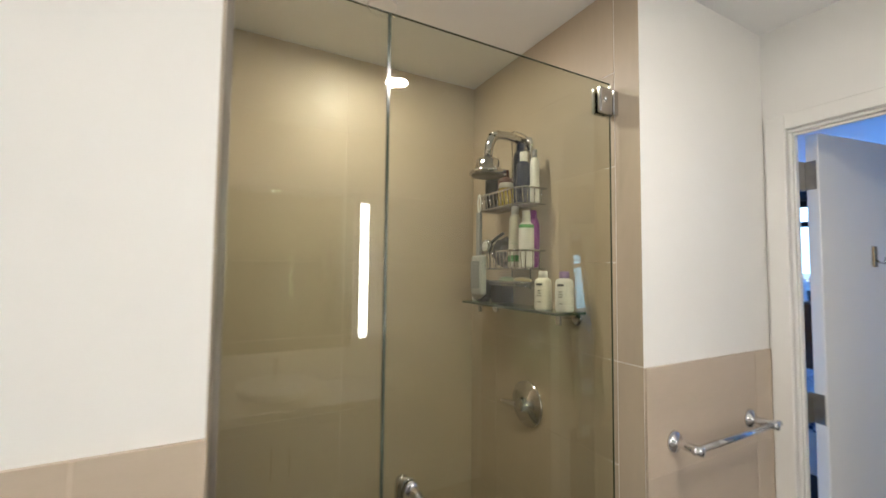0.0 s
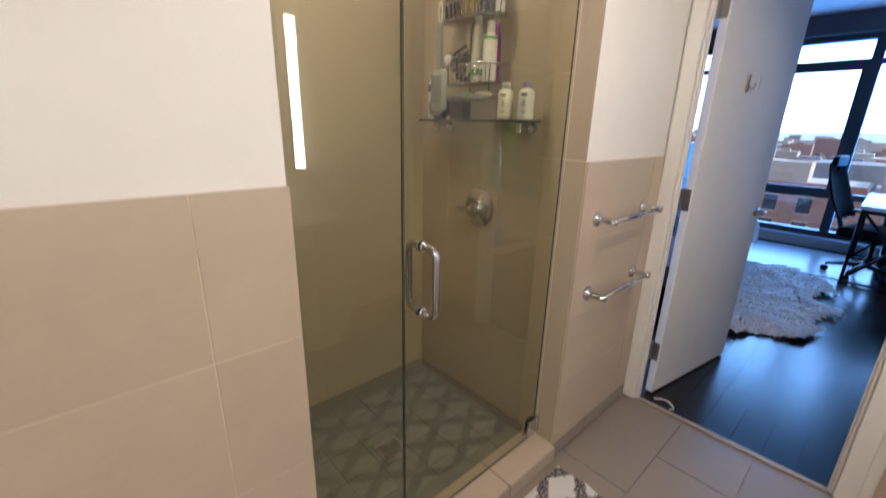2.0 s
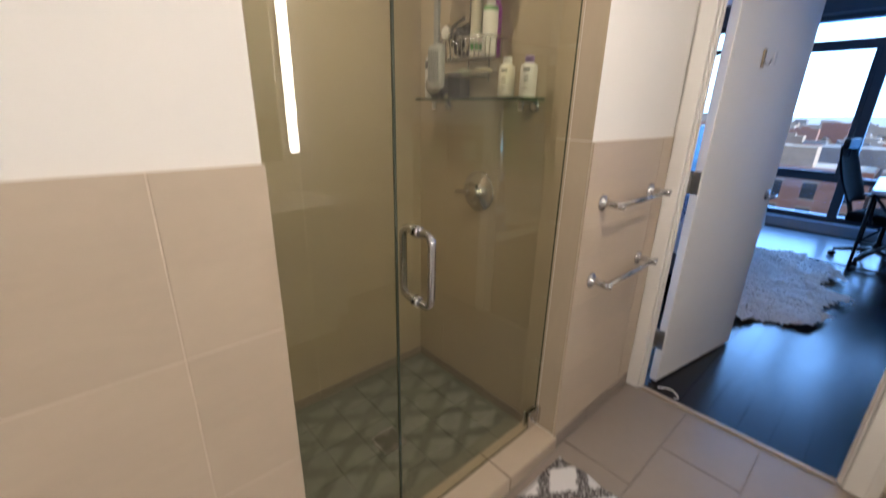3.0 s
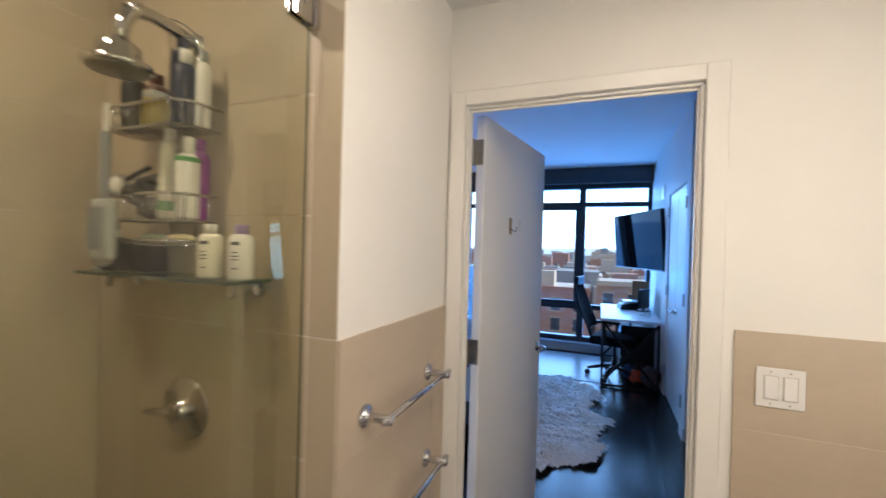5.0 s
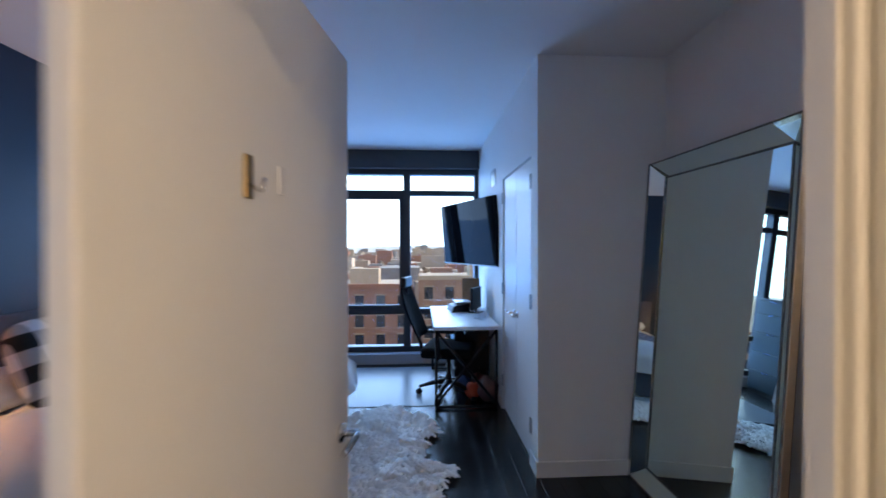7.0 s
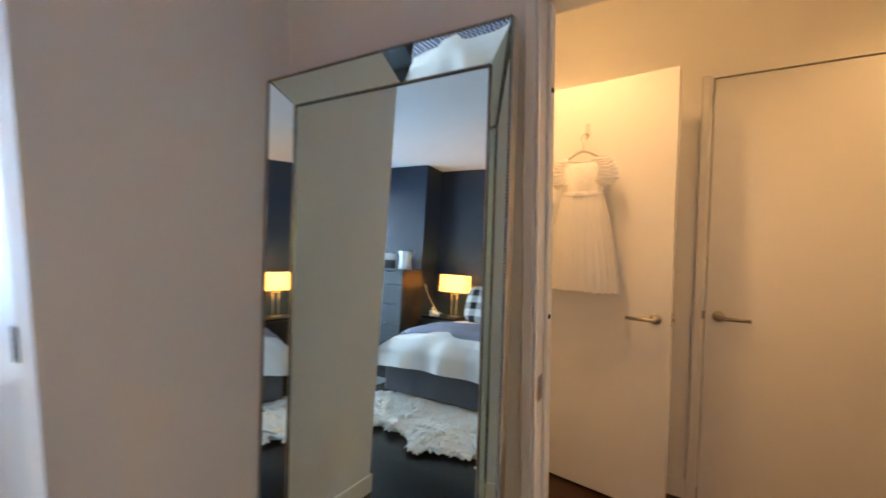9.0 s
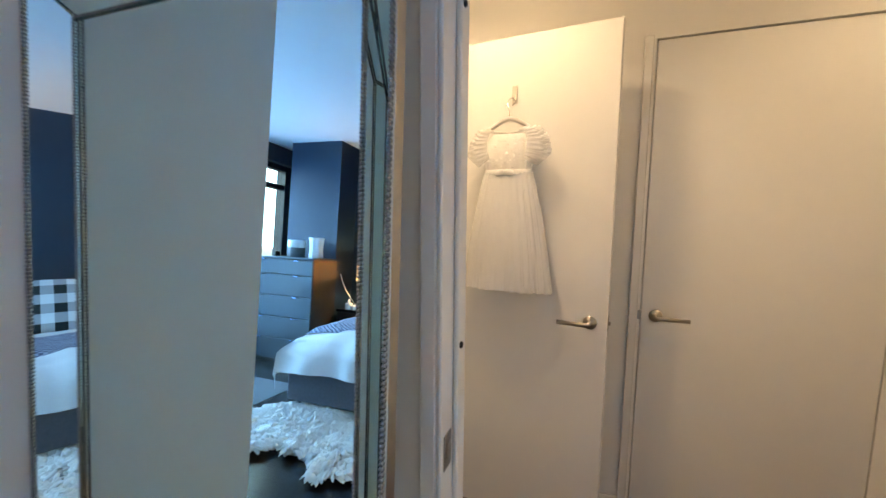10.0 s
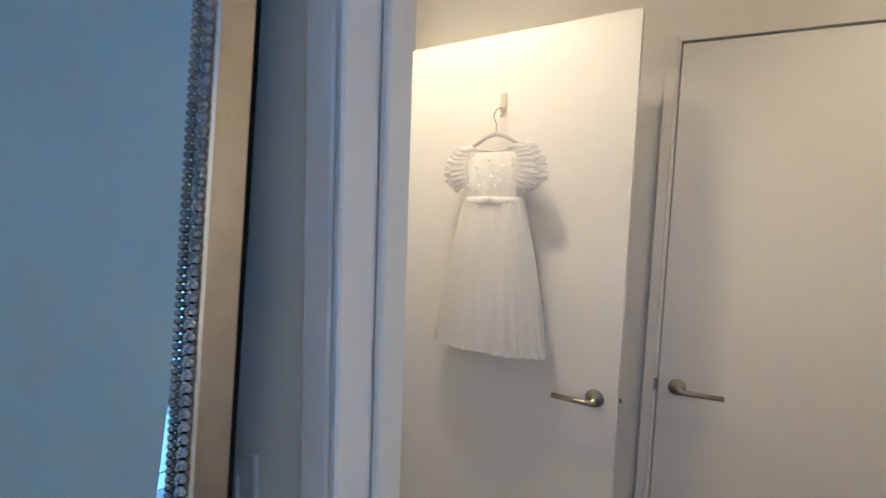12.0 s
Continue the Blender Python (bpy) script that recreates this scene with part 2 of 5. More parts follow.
shower_back = structure("wall_shower_back", boxes((0.105, 1.365, 1.862, 1.98, 0, BC)), GROUT, "back wall of the shower under beige tiles")
shower_left = structure("wall_shower_left", boxes((0.105, 0.223, 1.11, 1.862, 0, BC)), GROUT, "side wall of the shower under beige tiles")
shower_right = structure("wall_shower_right", boxes((1.247, 1.365, 1.11, 1.862, 0, BC)), GROUT, "valve wall of the shower under beige tiles")
shower_floor = structure("floor_shower", boxes((0.223, 1.247, 1.11, 1.862, -0.1, 0.012)), FGROUT, "grouted bed of the shower floor", "floor")
# wall between bathroom and bedroom, with the doorway
D0, D1, DT = 0.152, 0.920, 1.99
wall_door = structure("wall_bath_door", boxes((1.92, 1.965, D1, 3.0, 0, RC), (1.92, 1.965, -1.15, D0, 0, RC), (1.92, 1.965, D0, D1, DT, RC)), PAINT, "white painted wall with the bathroom doorway")

# ---- structure: bedroom ----
floor_bed = structure("floor_bedroom", boxes((1.945, 6.95, -1.09, 3.081, -0.12, -0.004)), WOOD, "dark stained oak floor boards, glossy", "floor")
structure("ceiling_bedroom", boxes((1.92, 6.95, -1.15, 3.12, RC, RC + 0.12)), CEIL, "white painted bedroom ceiling", "ceiling")
structure("wall_head", boxes((1.92, 5.57, 3.0, 3.12, 0, RC)), NAVY, "navy painted wall behind the bed")
structure("wall_pillar", boxes((5.57, 6.30, 2.60, 3.12, 0, RC)), NAVY, "navy painted corner pillar beside the window")
structure("wall_north_end", boxes((6.30, 6.95, 3.081, 3.12, 0, RC)), NAVY, "navy painted strip of wall behind the pillar")
structure("wall_nook", boxes((4.085, 4.205, -1.15, -0.2, 0, RC)), PAINT, "white painted side wall of the closet")
structure("wall_closet", boxes((4.205, 4.24, -0.32, -0.2, 0, RC), (5.16, 6.69, -0.32, -0.2, 0, RC), (4.24, 5.16, -0.32, -0.2, 2.05, RC)), PAINT, "white painted closet wall with a double doorway")
structure("wall_closet_back", boxes((4.205, 6.69, -1.15, -1.03, 0, RC)), PAINT, "white painted back wall of the closet")
# entry wall with its doorway to the hall
E0, E1, ET = 2.12, 3.03, 2.06
structure("wall_entry", boxes((E1, 4.085, -1.15, -1.03, 0, RC), (1.965, E0, -1.15, -1.03, 0, RC), (E0, E1, -1.15, -1.03, ET, RC)), PAINT, "white painted wall with the hall doorway")
# hall
structure("floor_hall", boxes((0.9, 3.62, -2.30, -1.09, -0.12, -0.006)), mat("red_brown_wood_floor", (0.045, 0.017, 0.010), 0.3, 0, 3, 0.3, 0.1, 60, stretch=(1, 9, 1)), "red-brown wooden hall floor", "floor")
structure("ceiling_hall", boxes((0.9, 3.62, -2.30, -1.15, RC, RC + 0.1)), CEIL, "white painted hall ceiling", "ceiling")
H0, H1 = 1.77, 2.567
structure("wall_hall_south", boxes((0.9, H0, -2.30, -2.175, 0, RC), (H1, 3.5, -2.30, -2.175, 0, RC), (H0, H1, -2.30, -2.175, 2.065, RC), (H0, H1, -2.38, -2.30, 0, RC)), PAINT, "cream-white painted hall wall with a door")
structure("wall_hall_east", boxes((3.5, 3.62, -2.30, -1.15, 0, RC)), PAINT, "cream-white painted end wall of the hall")
structure("wall_hall_west", boxes((0.78, 0.9, -2.30, -1.03, 0, RC)), PAINT, "cream-white painted end wall of the hall")
structure("wall_hall_north", boxes((0.9, 1.92, -1.15, -1.03, 0, RC)), PAINT, "cream-white painted hall wall")

# ---- window wall ----
WX = 6.69
window = thing("window_1", "charcoal-framed floor-to-ceiling window over the city", "window", (WX, 0, 0))
tagged(window, kind="structure")
W0, W1 = -0.2, 3.08
fr = boxes((0, 0.12, W0, W1, 0.13, 0.20), (0, 0.12, W0, W1, 2.36, 2.46), (0, 0.12, W0, W0 + 0.05, 0.20, 2.36), (0, 0.12, W1 - 0.12, W1, 0.20, 2.36), bevel=0.004)
part("window_frame", fr, WINFRAME, window)
for y in (0.66, 1.54, 2.42):
    part("mullion", boxes((0.0, 0.12, y, y + 0.09, 0.20, 2.36), bevel=0.004), WINFRAME, window)
for a, b in ((W0 + 0.05, 0.66), (0.75, 1.54), (1.63, 2.42), (2.51, W1 - 0.12)):
    part("transom", boxes((0.01, 0.11, a, b, 2.10, 2.165), bevel=0.004), WINFRAME, window)
    part("transom", boxes((0.01, 0.11, a, b, 0.60, 0.67), bevel=0.004), WINFRAME, window)
    for z0, z1 in ((0.20, 0.60), (0.67, 2.10), (2.165, 2.36)):
        p = part("pane", boxes((0.055, 0.061, a, b, z0, z1)), PANE, window, "clear window pane")
        p.visible_shadow = False
part("sash", boxes((0.0, 0.05, 0.75, 0.80, 0.67, 2.10), (0.0, 0.05, 1.49, 1.54, 0.67, 2.10), (0.0, 0.05, 0.80, 1.49, 2.05, 2.10), (0.0, 0.05, 0.80, 1.49, 0.67, 0.72), bevel=0.004), WINFRAME, window)
part("window_sill", boxes((-0.10, 0.12, W0, W1, 0.0, 0.128), bevel=0.006), mat("grey_sill_paint", (0.42, 0.43, 0.45), 0.4, 0, 6, 0.05), window, "low pale grey sill")
structure("wall_window", boxes((WX, 6.95, W0 - 0.95, W0, 0, RC), (WX + 0.02, 6.95, W0, W1, 2.46, RC)), PAINT, "wall above and beside the window")
single("shade_box", boxes((WX - 0.11, WX - 0.002, W0 + 0.002, W1 - 0.002, 2.425, RC - 0.003), bevel=0.006), VALANCE, "charcoal roller shade box above the window", "shade box")

# ---- bathroom doorway: casing, leaf, fittings ----
casing = thing("door_casing", "white painted steel casing round the bathroom doorway", "door frame")
tagged(casing, kind="structure")
CX = 1.92
part("casing_side", boxes((CX - 0.016, CX - 0.001, D1, 0.979, 0.004, DT + 0.052), (CX - 0.001, 1.970, D1 - 0.012, D1 - 0.001, 0.004, DT - 0.012), bevel=0.003), TRIM, casing)
part("casing_side", boxes((CX - 0.016, CX - 0.001, D0 - 0.062, D0, 0.004, DT + 0.052), (CX - 0.001, 1.970, D0 + 0.001, D0 + 0.012, 0.004, DT - 0.012), bevel=0.003), TRIM, casing)
part("casing_head", boxes((CX - 0.016, CX - 0.001, D0, D1, DT, DT + 0.052), (CX - 0.001, 1.970, D0 + 0.001, D1 - 0.001, DT - 0.012, DT - 0.001), bevel=0.003), TRIM, casing)
part("door_stop", boxes((1.930, 1.944, D1 - 0.018, D1 - 0.0125, 0.004, DT - 0.013), (1.930, 1.944, D0 + 0.0125, D0 + 0.018, 0.004, DT - 0.013), (1.930, 1.944, D0 + 0.018, D1 - 0.018, DT - 0.022, DT - 0.013), bevel=0.002), TRIM, casing)
single("threshold", boxes((1.922, 1.948, D0 + 0.013, D1 - 0.013, -0.006, 0.008), bevel=0.003), mat("pale_stone_threshold", (0.36, 0.29, 0.22), 0.4, 0, 12, 0.1, 0.1, 90), "pale stone threshold under the bathroom door", "threshold")


def lever(parent, at, rz, ry_sign=1, material=None, length=0.115, out=0.05):
    """Lever set standing off a door face along local -y, arm along local x."""
    material = material or NICKEL
    m = pose(*at, 0, 0, rz)
    bm = bmesh.new()
    lathe(bm, [(0.0, 0.0), (0.026, 0.0), (0.027, -0.004), (0.024, -0.009), (0.012, -0.011), (0.009, -0.014), (0.009, -out), (0.0, -out)], axis="y", n=24)
    h = part("rose", bm, material, parent, m=m)
    bm = bmesh.new()
    tube(bm, bend([(0, -0.012, 0), (0, -out, 0), (ry_sign * length, -out, 0)], 0.014), 0.0085, 12)
    part("lever_arm", bm, material, h)
    return h


def hinge(parent, at, rz, h=0.10, w=0.032):
    m = pose(*at, 0, 0, rz)
    bm = boxes((-w, -0.004, -0.0025, 0.0, -h / 2, h / 2), (0.004, w, -0.0025, 0.0, -h / 2, h / 2))
    for k in range(5):
        lathe(bm, [(0.0, -h / 2 + k * h / 5), (0.0055, -h / 2 + k * h / 5 + 0.001), (0.0055, -h / 2 + (k + 1) * h / 5 - 0.001), (0.0, -h / 2 + (k + 1) * h / 5)], at=(0, -0.003, 0), n=10)
    return part("hinge", bm, STEEL, parent, m=m)


leaf = thing("door_1", "white bathroom door standing open into the bedroom", "door", (2.028, 0.9155, 0), -9.8)
tagged(leaf, kind="structure")
LW = 0.775
part("door_leaf", boxes((0.0, LW, -0.042, -0.004, 0.012, 1.985), bevel=0.0025), DOOR, leaf)
for z in (1.84, 1.043, 0.25):
    p = part("hinge", boxes((-0.003, -0.0005, -0.036, 0.004, z - 0.050, z + 0.050)), STEEL, leaf, "dull steel butt hinge")
    bm = bmesh.new()
    for k in range(5):
        lathe(bm, [(0.0, z - 0.052 + k * 0.0208), (0.007, z - 0.051 + k * 0.0208), (0.007, z - 0.053 + (k + 1) * 0.0208), (0.0, z - 0.052 + (k + 1) * 0.0208)], at=(-0.004, 0.006, 0), n=12)
    part("knuckle", bm, STEEL, p)
    part("jamb_plate", boxes((-0.055, -0.004, -0.004, -0.0015, z - 0.050, z + 0.050)), STEEL, p)
lever(leaf, (LW - 0.06, -0.042, 0.93), 0, -1, CHROME, 0.11, 0.05)
part("latch_plate", boxes((LW, LW + 0.0015, -0.032, -0.010, 0.90, 0.96)), STEEL, leaf)
hook = thing("adhesive_hook", "small brass adhesive hook stuck on the bathroom door", "hook", (2.028, 0.9155, 0), -9.8)
bm = boxes((0.272, 0.295, -0.048, -0.0425, 1.525, 1.60), bevel=0.002)
part("plate", bm, mat("brass_plate", (0.35, 0.25, 0.13), 0.3, 1.0, 30, 0.1), hook)
bm = bmesh.new()
tube(bm, bend([(0.283, -0.047, 1.55), (0.283, -0.07, 1.535), (0.283, -0.076, 1.56)], 0.008), 0.0035, 8)
part("prong", bm, CHROME, hook)
single("adhesive_pad", boxes((0.385, 0.410, -0.0455, -0.0425, 1.545, 1.60), bevel=0.0012), mat("clear_pad", (0.80, 0.79, 0.78), 0.2, 0, 8, 0.02), "clear adhesive pad on the bathroom door", "hook", (2.028, 0.9155, 0), -9.8)
bm = bmesh.new()
tube(bm, bend([(1.99, 0.85, 0.006), (2.03, 0.80, 0.006), (1.98, 0.74, 0.006), (1.955, 0.76, 0.010)], 0.03), 0.004, 8)
single("white_cable", bm, CERAMIC, "white cable lying on the floor by the door", "cable")

# ---- shower ----
curb = thing("shower_curb", "beige tiled shower curb", "curb")
for a, b in ((0.227, 0.345), (0.349, 0.646), (0.650, 0.945), (0.949, 1.243)):
    part("tile", boxes((a, b, 0.966, 1.118, 0.0, 0.066), bevel=0.004, seg=2), TILE, curb)
screen = thing("shower_screen", "frameless shower screen of a fixed pane and a hinged door", "shower screen")
GY, GT = 1.066, 2.052


def pane(parent, name, x0, x1, label):
    p = part(name, boxes((x0 + 0.001, x1 - 0.001, GY + 0.003, GY + 0.0045, 0.078, GT - 0.001)), GLASS, parent, label)
    e = boxes((x0 - 0.0006, x0 + 0.0006, GY + 0.001, GY + 0.006, 0.078, GT), (x1 - 0.0006, x1 + 0.0006, GY + 0.001, GY + 0.006, 0.078, GT), (x0, x1, GY + 0.001, GY + 0.006, GT - 0.0008, GT + 0.0006), (x0, x1, GY + 0.001, GY + 0.006, 0.077, 0.078))
    part("polished_edge", e, GEDGE, p)
    return p


fixed = pane(screen, "fixed_pane", 0.228, 0.532, "clear greenish glass pane")
gdoor = pane(screen, "glass_door", 0.537, 1.222, "clear greenish glass door")
part("channel", boxes((0.2265, 0.2385, GY - 0.006, GY + 0.016, 0.067, GT), (0.2385, 0.532, GY - 0.006, GY + 0.016, 0.067, 0.077)), NICKEL, fixed)
part("seal_strip", boxes((0.533, 0.5362, GY + 0.001, GY + 0.006, 0.08, GT)), GEDGE, fixed)
for z in (1.955, 0.09):
    hg = part("hinge", boxes((1.165, 1.218, GY - 0.012, GY + 0.0, z, z + 0.075), (1.165, 1.218, GY + 0.010, GY + 0.022, z, z + 0.075), (1.222, 1.243, GY - 0.012, GY + 0.022, z, z + 0.075), bevel=0.003), CHROME, gdoor, "square polished hinge")
    bm = bmesh.new()
    lathe(bm, [(0.0, GY - 0.0155), (0.007, GY - 0.015), (0.008, GY - 0.0115)], at=(1.19, 0, z + 0.04), axis="y", n=12)
    part("bolt", bm, CHROME, hg)
for s in (-1, 1):
    bm = bmesh.new()
    y0, y1 = GY + 0.005 + s * 0.006, GY + 0.005 + s * 0.058
    hx = 0.598
    tube(bm, bend([(hx, y0, 1.04), (hx, y1, 1.04), (hx, y1, 0.85), (hx, y0, 0.85)], 0.028, 8), 0.0105, 14)
    for z in (1.04, 0.85):
        lathe(bm, [(0.0, y0), (0.0155, y0), (0.0155, y0 + s * 0.004), (0.0125, y0 + s * 0.008)], at=(hx, 0, z), axis="y", n=16)
    part("handle", bm, CHROME, gdoor, "polished tubular pull handle")
drain = thing("floor_drain", "square steel shower drain", "drain", (0.74, 1.44, 0.014))
part("rim", boxes((-0.055, 0.055, -0.055, -0.045, 0, 0.009), (-0.055, 0.055, 0.045, 0.055, 0, 0.009), (-0.055, -0.045, -0.045, 0.045, 0, 0.009), (0.045, 0.055, -0.045, 0.045, 0, 0.009)), STEEL, drain)
for k in range(6):
    part("slat", boxes((-0.045, 0.045, -0.040 + k * 0.015, -0.034 + k * 0.015, 0.002, 0.008)), STEEL, drain)

SX = 1.245
arm = thing("overhead_shower", "chrome shower head on a bent wall arm", "shower", (SX, 1.465, 1.985))
bm = bmesh.new()
lathe(bm, [(0.0, 0.0), (0.030, 0.0), (0.030, -0.004), (0.020, -0.012), (0.012, -0.016)], axis="x", n=24)
part("flange", bm, CHROME, arm)
bm = bmesh.new()
tube(bm, bend([(-0.005, 0, 0), (-0.13, 0, 0.020), (-0.178, 0, -0.005), (-0.185, 0, -0.080)], 0.045, 8), 0.0165, 14)
part("arm", bm, CHROME, arm)
bm = bmesh.new()
lathe(bm, [(0.0, -0.118), (0.064, -0.118), (0.068, -0.113), (0.067, -0.104), (0.046, -0.096), (0.044, -0.070), (0.040, -0.062), (0.018, -0.056), (0.016, -0.044), (0.0, -0.042)], at=(-0.186, 0, -0.026), n=32)
part("head", bm, CHROME, arm)
bm = bmesh.new()
lathe(bm, [(0.0, -0.121), (0.058, -0.121), (0.060, -0.1175)], at=(-0.186, 0, -0.026), n=28)
part("spray_face", bm, STEEL, arm)
valve = thing("shower_valve", "round chrome shower valve with a lever", "shower valve", (SX, 1.468, 1.005))
bm = bmesh.new()
lathe(bm, [(0.0, -0.001), (0.084, -0.001), (0.085, -0.006), (0.080, -0.010), (0.030, -0.013), (0.028, -0.040), (0.022, -0.046), (0.0, -0.047)], axis="x", n=36)
part("plate", bm, CHROME, valve)
bm = bmesh.new()
tube(bm, [(-0.034, 0, 0), (-0.040, 0.03, -0.002), (-0.048, 0.095, -0.008)], [0.012, 0.011, 0.008], 12)
part("lever", bm, CHROME, valve)

# ---- caddy and what stands in it ----
caddy = thing("shower_caddy", "chrome wire shower caddy hung on the shower arm", "caddy", (SX, 1.495, 0))
WR = 0.003


def wire(bm, pts, r=WR, closed=False):
    tube(bm, pts, r, 6, closed)


bm = bmesh.new()
for y in (-0.055, 0.055):
    wire(bm, bend([(-0.010, y, 1.43), (-0.010, y, 2.00), (-0.05, y * 0.4, 2.03), (-0.05, 0, 2.032)], 0.03))
wire(bm, [(-0.010, -0.055, 1.90), (-0.010, 0.055, 1.90)])
wire(bm, [(-0.010, -0.055, 1.62), (-0.010, 0.055, 1.62)])
part("back_frame", bm, CHROME, caddy)


def basket(z, w, d, h):
    bm = bmesh.new()
    x0, x1 = -0.012, -0.012 - d
    rim = [(x0, -w, z + h), (x1 + 0.03, -w, z + h), (x1, -w + 0.04, z + h), (x1, w - 0.04, z + h), (x1 + 0.03, w, z + h), (x0, w, z + h)]
    wire(bm, rim, 0.0042)
    low = [(p[0] + (0.006 if p[0] < -0.05 else 0), p[1] * 0.97, z) for p in rim]
    wire(bm, low)
    for k in range(13):
        y = -w * 0.93 + k * w * 1.86 / 12
        wire(bm, [(x0, y, z), (x1 + 0.006 + (0.012 if abs(y) > w * 0.8 else 0), y, z), (x1 + (0.012 if abs(y) > w * 0.8 else 0), y, z + h)], 0.0022)
    for s in (-1, 1):
        for k in range(3):
            x = x0 - d * (0.2 + 0.27 * k)
            wire(bm, [(x, s * w * 0.97, z), (x, s * w, z + h)], 0.0022)
    return part("basket", bm, CHROME, caddy)


basket(1.735, 0.145, 0.115, 0.055)
basket(1.505, 0.135, 0.115, 0.065)
basket(1.445, 0.105, 0.095, 0.012)


def bottle(name, label, at, r, h, body, cap, neck=0.45, cap_h=0.03, flat=1.0, rz=0, cap_r=0.5, band=None, group="", taper=1.0):
    t = thing(name, label, "bottle", (at[0], at[1] + (0.025 if at[2] > 1.45 else 0.0), at[2]), rz, group)
    bm = bmesh.new()
    s = h - cap_h
    lathe(bm, [(0.0, 0.0), (r * 0.92, 0.0), (r, 0.006), (r * taper, s * 0.86), (r * 0.86 * taper, s * 0.95), (r * neck, s), (0.0, s)], n=24)
    for v in bm.verts:
        v.co.y *= flat
    part("body", bm, body, t)
    bm = bmesh.new()
    lathe(bm, [(0.0, s), (r * cap_r, s), (r * cap_r, s + cap_h - 0.003), (r * cap_r * 0.9, s + cap_h), (0.0, s + cap_h)], n=20)
    part("cap", bm, cap, t)
    if band:
        col, z0, z1 = band
        bm = bmesh.new()
        lathe(bm, [(r * 1.004, z0), (r * 1.008, z0 + 0.001), (r * 1.008 * (1 + (taper - 1) * 0.8), z1 - 0.001), (r * 1.004, z1)], n=24)
        for v in bm.verts:
            v.co.y *= flat
        part("label", bm, col, t)
    return t


def plastic(name, color, rough=0.35):
    return mat(name, color, rough, 0, 12, 0.05)


P_WHITE, P_CREAM = plastic("white_plastic", (0.72, 0.71, 0.68)), plastic("cream_plastic", (0.74, 0.71, 0.60))
P_NAVY, P_BROWN, P_YEL = plastic("navy_plastic", (0.012, 0.02, 0.055)), plastic("amber_brown_plastic", (0.09, 0.025, 0.012)), plastic("yellow_gel", (0.55, 0.42, 0.08), 0.2)
P_GREEN, P_PURP, P_LILAC, P_GREY = plastic("green_label", (0.06, 0.28, 0.06)), plastic("purple_plastic", (0.22, 0.02, 0.26)), plastic("lilac_plastic", (0.36, 0.26, 0.50)), plastic("grey_plastic", (0.28, 0.29, 0.30))
INK = plastic("grey_ink", (0.10, 0.10, 0.11))
P_TEAL = plastic("teal_print", (0.02, 0.25, 0.22))
Z1, Z2, ZS = 1.741, 1.511, 1.373
bottle("shampoo_bottle", "dark navy bottle in the top caddy basket", (SX - 0.075, 1.375, Z1), 0.028, 0.185, P_NAVY, P_WHITE, 0.5, 0.035, 0.8)
bottle("shampoo_bottle", "tall navy bottle in the top caddy basket", (SX - 0.045, 1.43, Z1), 0.030, 0.235, P_NAVY, P_NAVY, 0.6, 0.03, 0.7)
bottle("shampoo_bottle", "slim white tube in the top caddy basket", (SX - 0.05, 1.345, Z1), 0.018, 0.19, P_WHITE, P_GREY, 0.6, 0.03, 0.8)
bottle("soap_bottle", "amber brown bottle in the top caddy basket", (SX - 0.055, 1.51, Z1), 0.030, 0.15, P_BROWN, P_BROWN, 0.6, 0.03)
bottle("soap_bottle", "black bottle in the top caddy basket", (SX - 0.07, 1.575, Z1), 0.032, 0.165, BLACK, BLACK, 0.7, 0.03, 0.8)
bottle("gel_jar", "clear yellow gel jar in the top caddy basket", (SX - 0.09, 1.46, Z1), 0.030, 0.085, P_YEL, P_WHITE, 0.9, 0.02, cap_r=0.9)
bottle("conditioner_bottle", "tall white bottle with a green back label", (SX - 0.075, 1.425, Z2), 0.027, 0.225, P_CREAM, P_WHITE, 0.45, 0.03, 0.75, band=(P_GREEN, 0.02, 0.085), taper=0.86)
bottle("conditioner_bottle", "white bottle with a green and grey label", (SX - 0.075, 1.36, Z2), 0.029, 0.20, P_WHITE, P_WHITE, 0.5, 0.04, 0.8, band=(P_GREEN, 0.138, 0.150))
bottle("conditioner_bottle", "purple bottle in the caddy basket", (SX - 0.035, 1.372, Z2), 0.028, 0.205, P_PURP, P_PURP, 0.7, 0.03, 0.6)
tb1 = bottle("treatment_bottle", "cream bottle with grey lettering on the glass shelf", (SX - 0.085, 1.288, ZS), 0.028, 0.125, P_CREAM, P_WHITE, 0.55, 0.022, cap_r=0.55, group="bottles on the glass shelf")
tb2 = bottle("treatment_bottle", "white bottle with a lilac cap on the glass shelf", (SX - 0.072, 1.206, ZS), 0.028, 0.125, P_WHITE, P_LILAC, 0.55, 0.022, cap_r=0.55, group="bottles on the glass shelf")
for tb_ in (tb1, tb2):
    for k, (z, w) in enumerate(((0.078, 0.75), (0.060, 0.40), (0.052, 0.55), (0.044, 0.5), (0.024, 0.45))):
        bm = bmesh.new()
        h_ = 0.008 if k == 0 else 0.003
        a_ = [math.pi + 0.35 + w * (q / 8 - 0.5) for q in range(9)]
        rows_ = [[bm.verts.new((0.0287 * math.cos(a), 0.0287 * math.sin(a), z + dz)) for a in a_] for dz in (0, h_)]
        for q in range(8):
            bm.faces.new((rows_[0][q], rows_[0][q + 1], rows_[1][q + 1], rows_[1][q]))
        part("print", bm, INK, tb_)
shelf = thing("glass_shelf", "glass shower shelf on chrome brackets", "shelf", (SX, 1.455, 1.362))
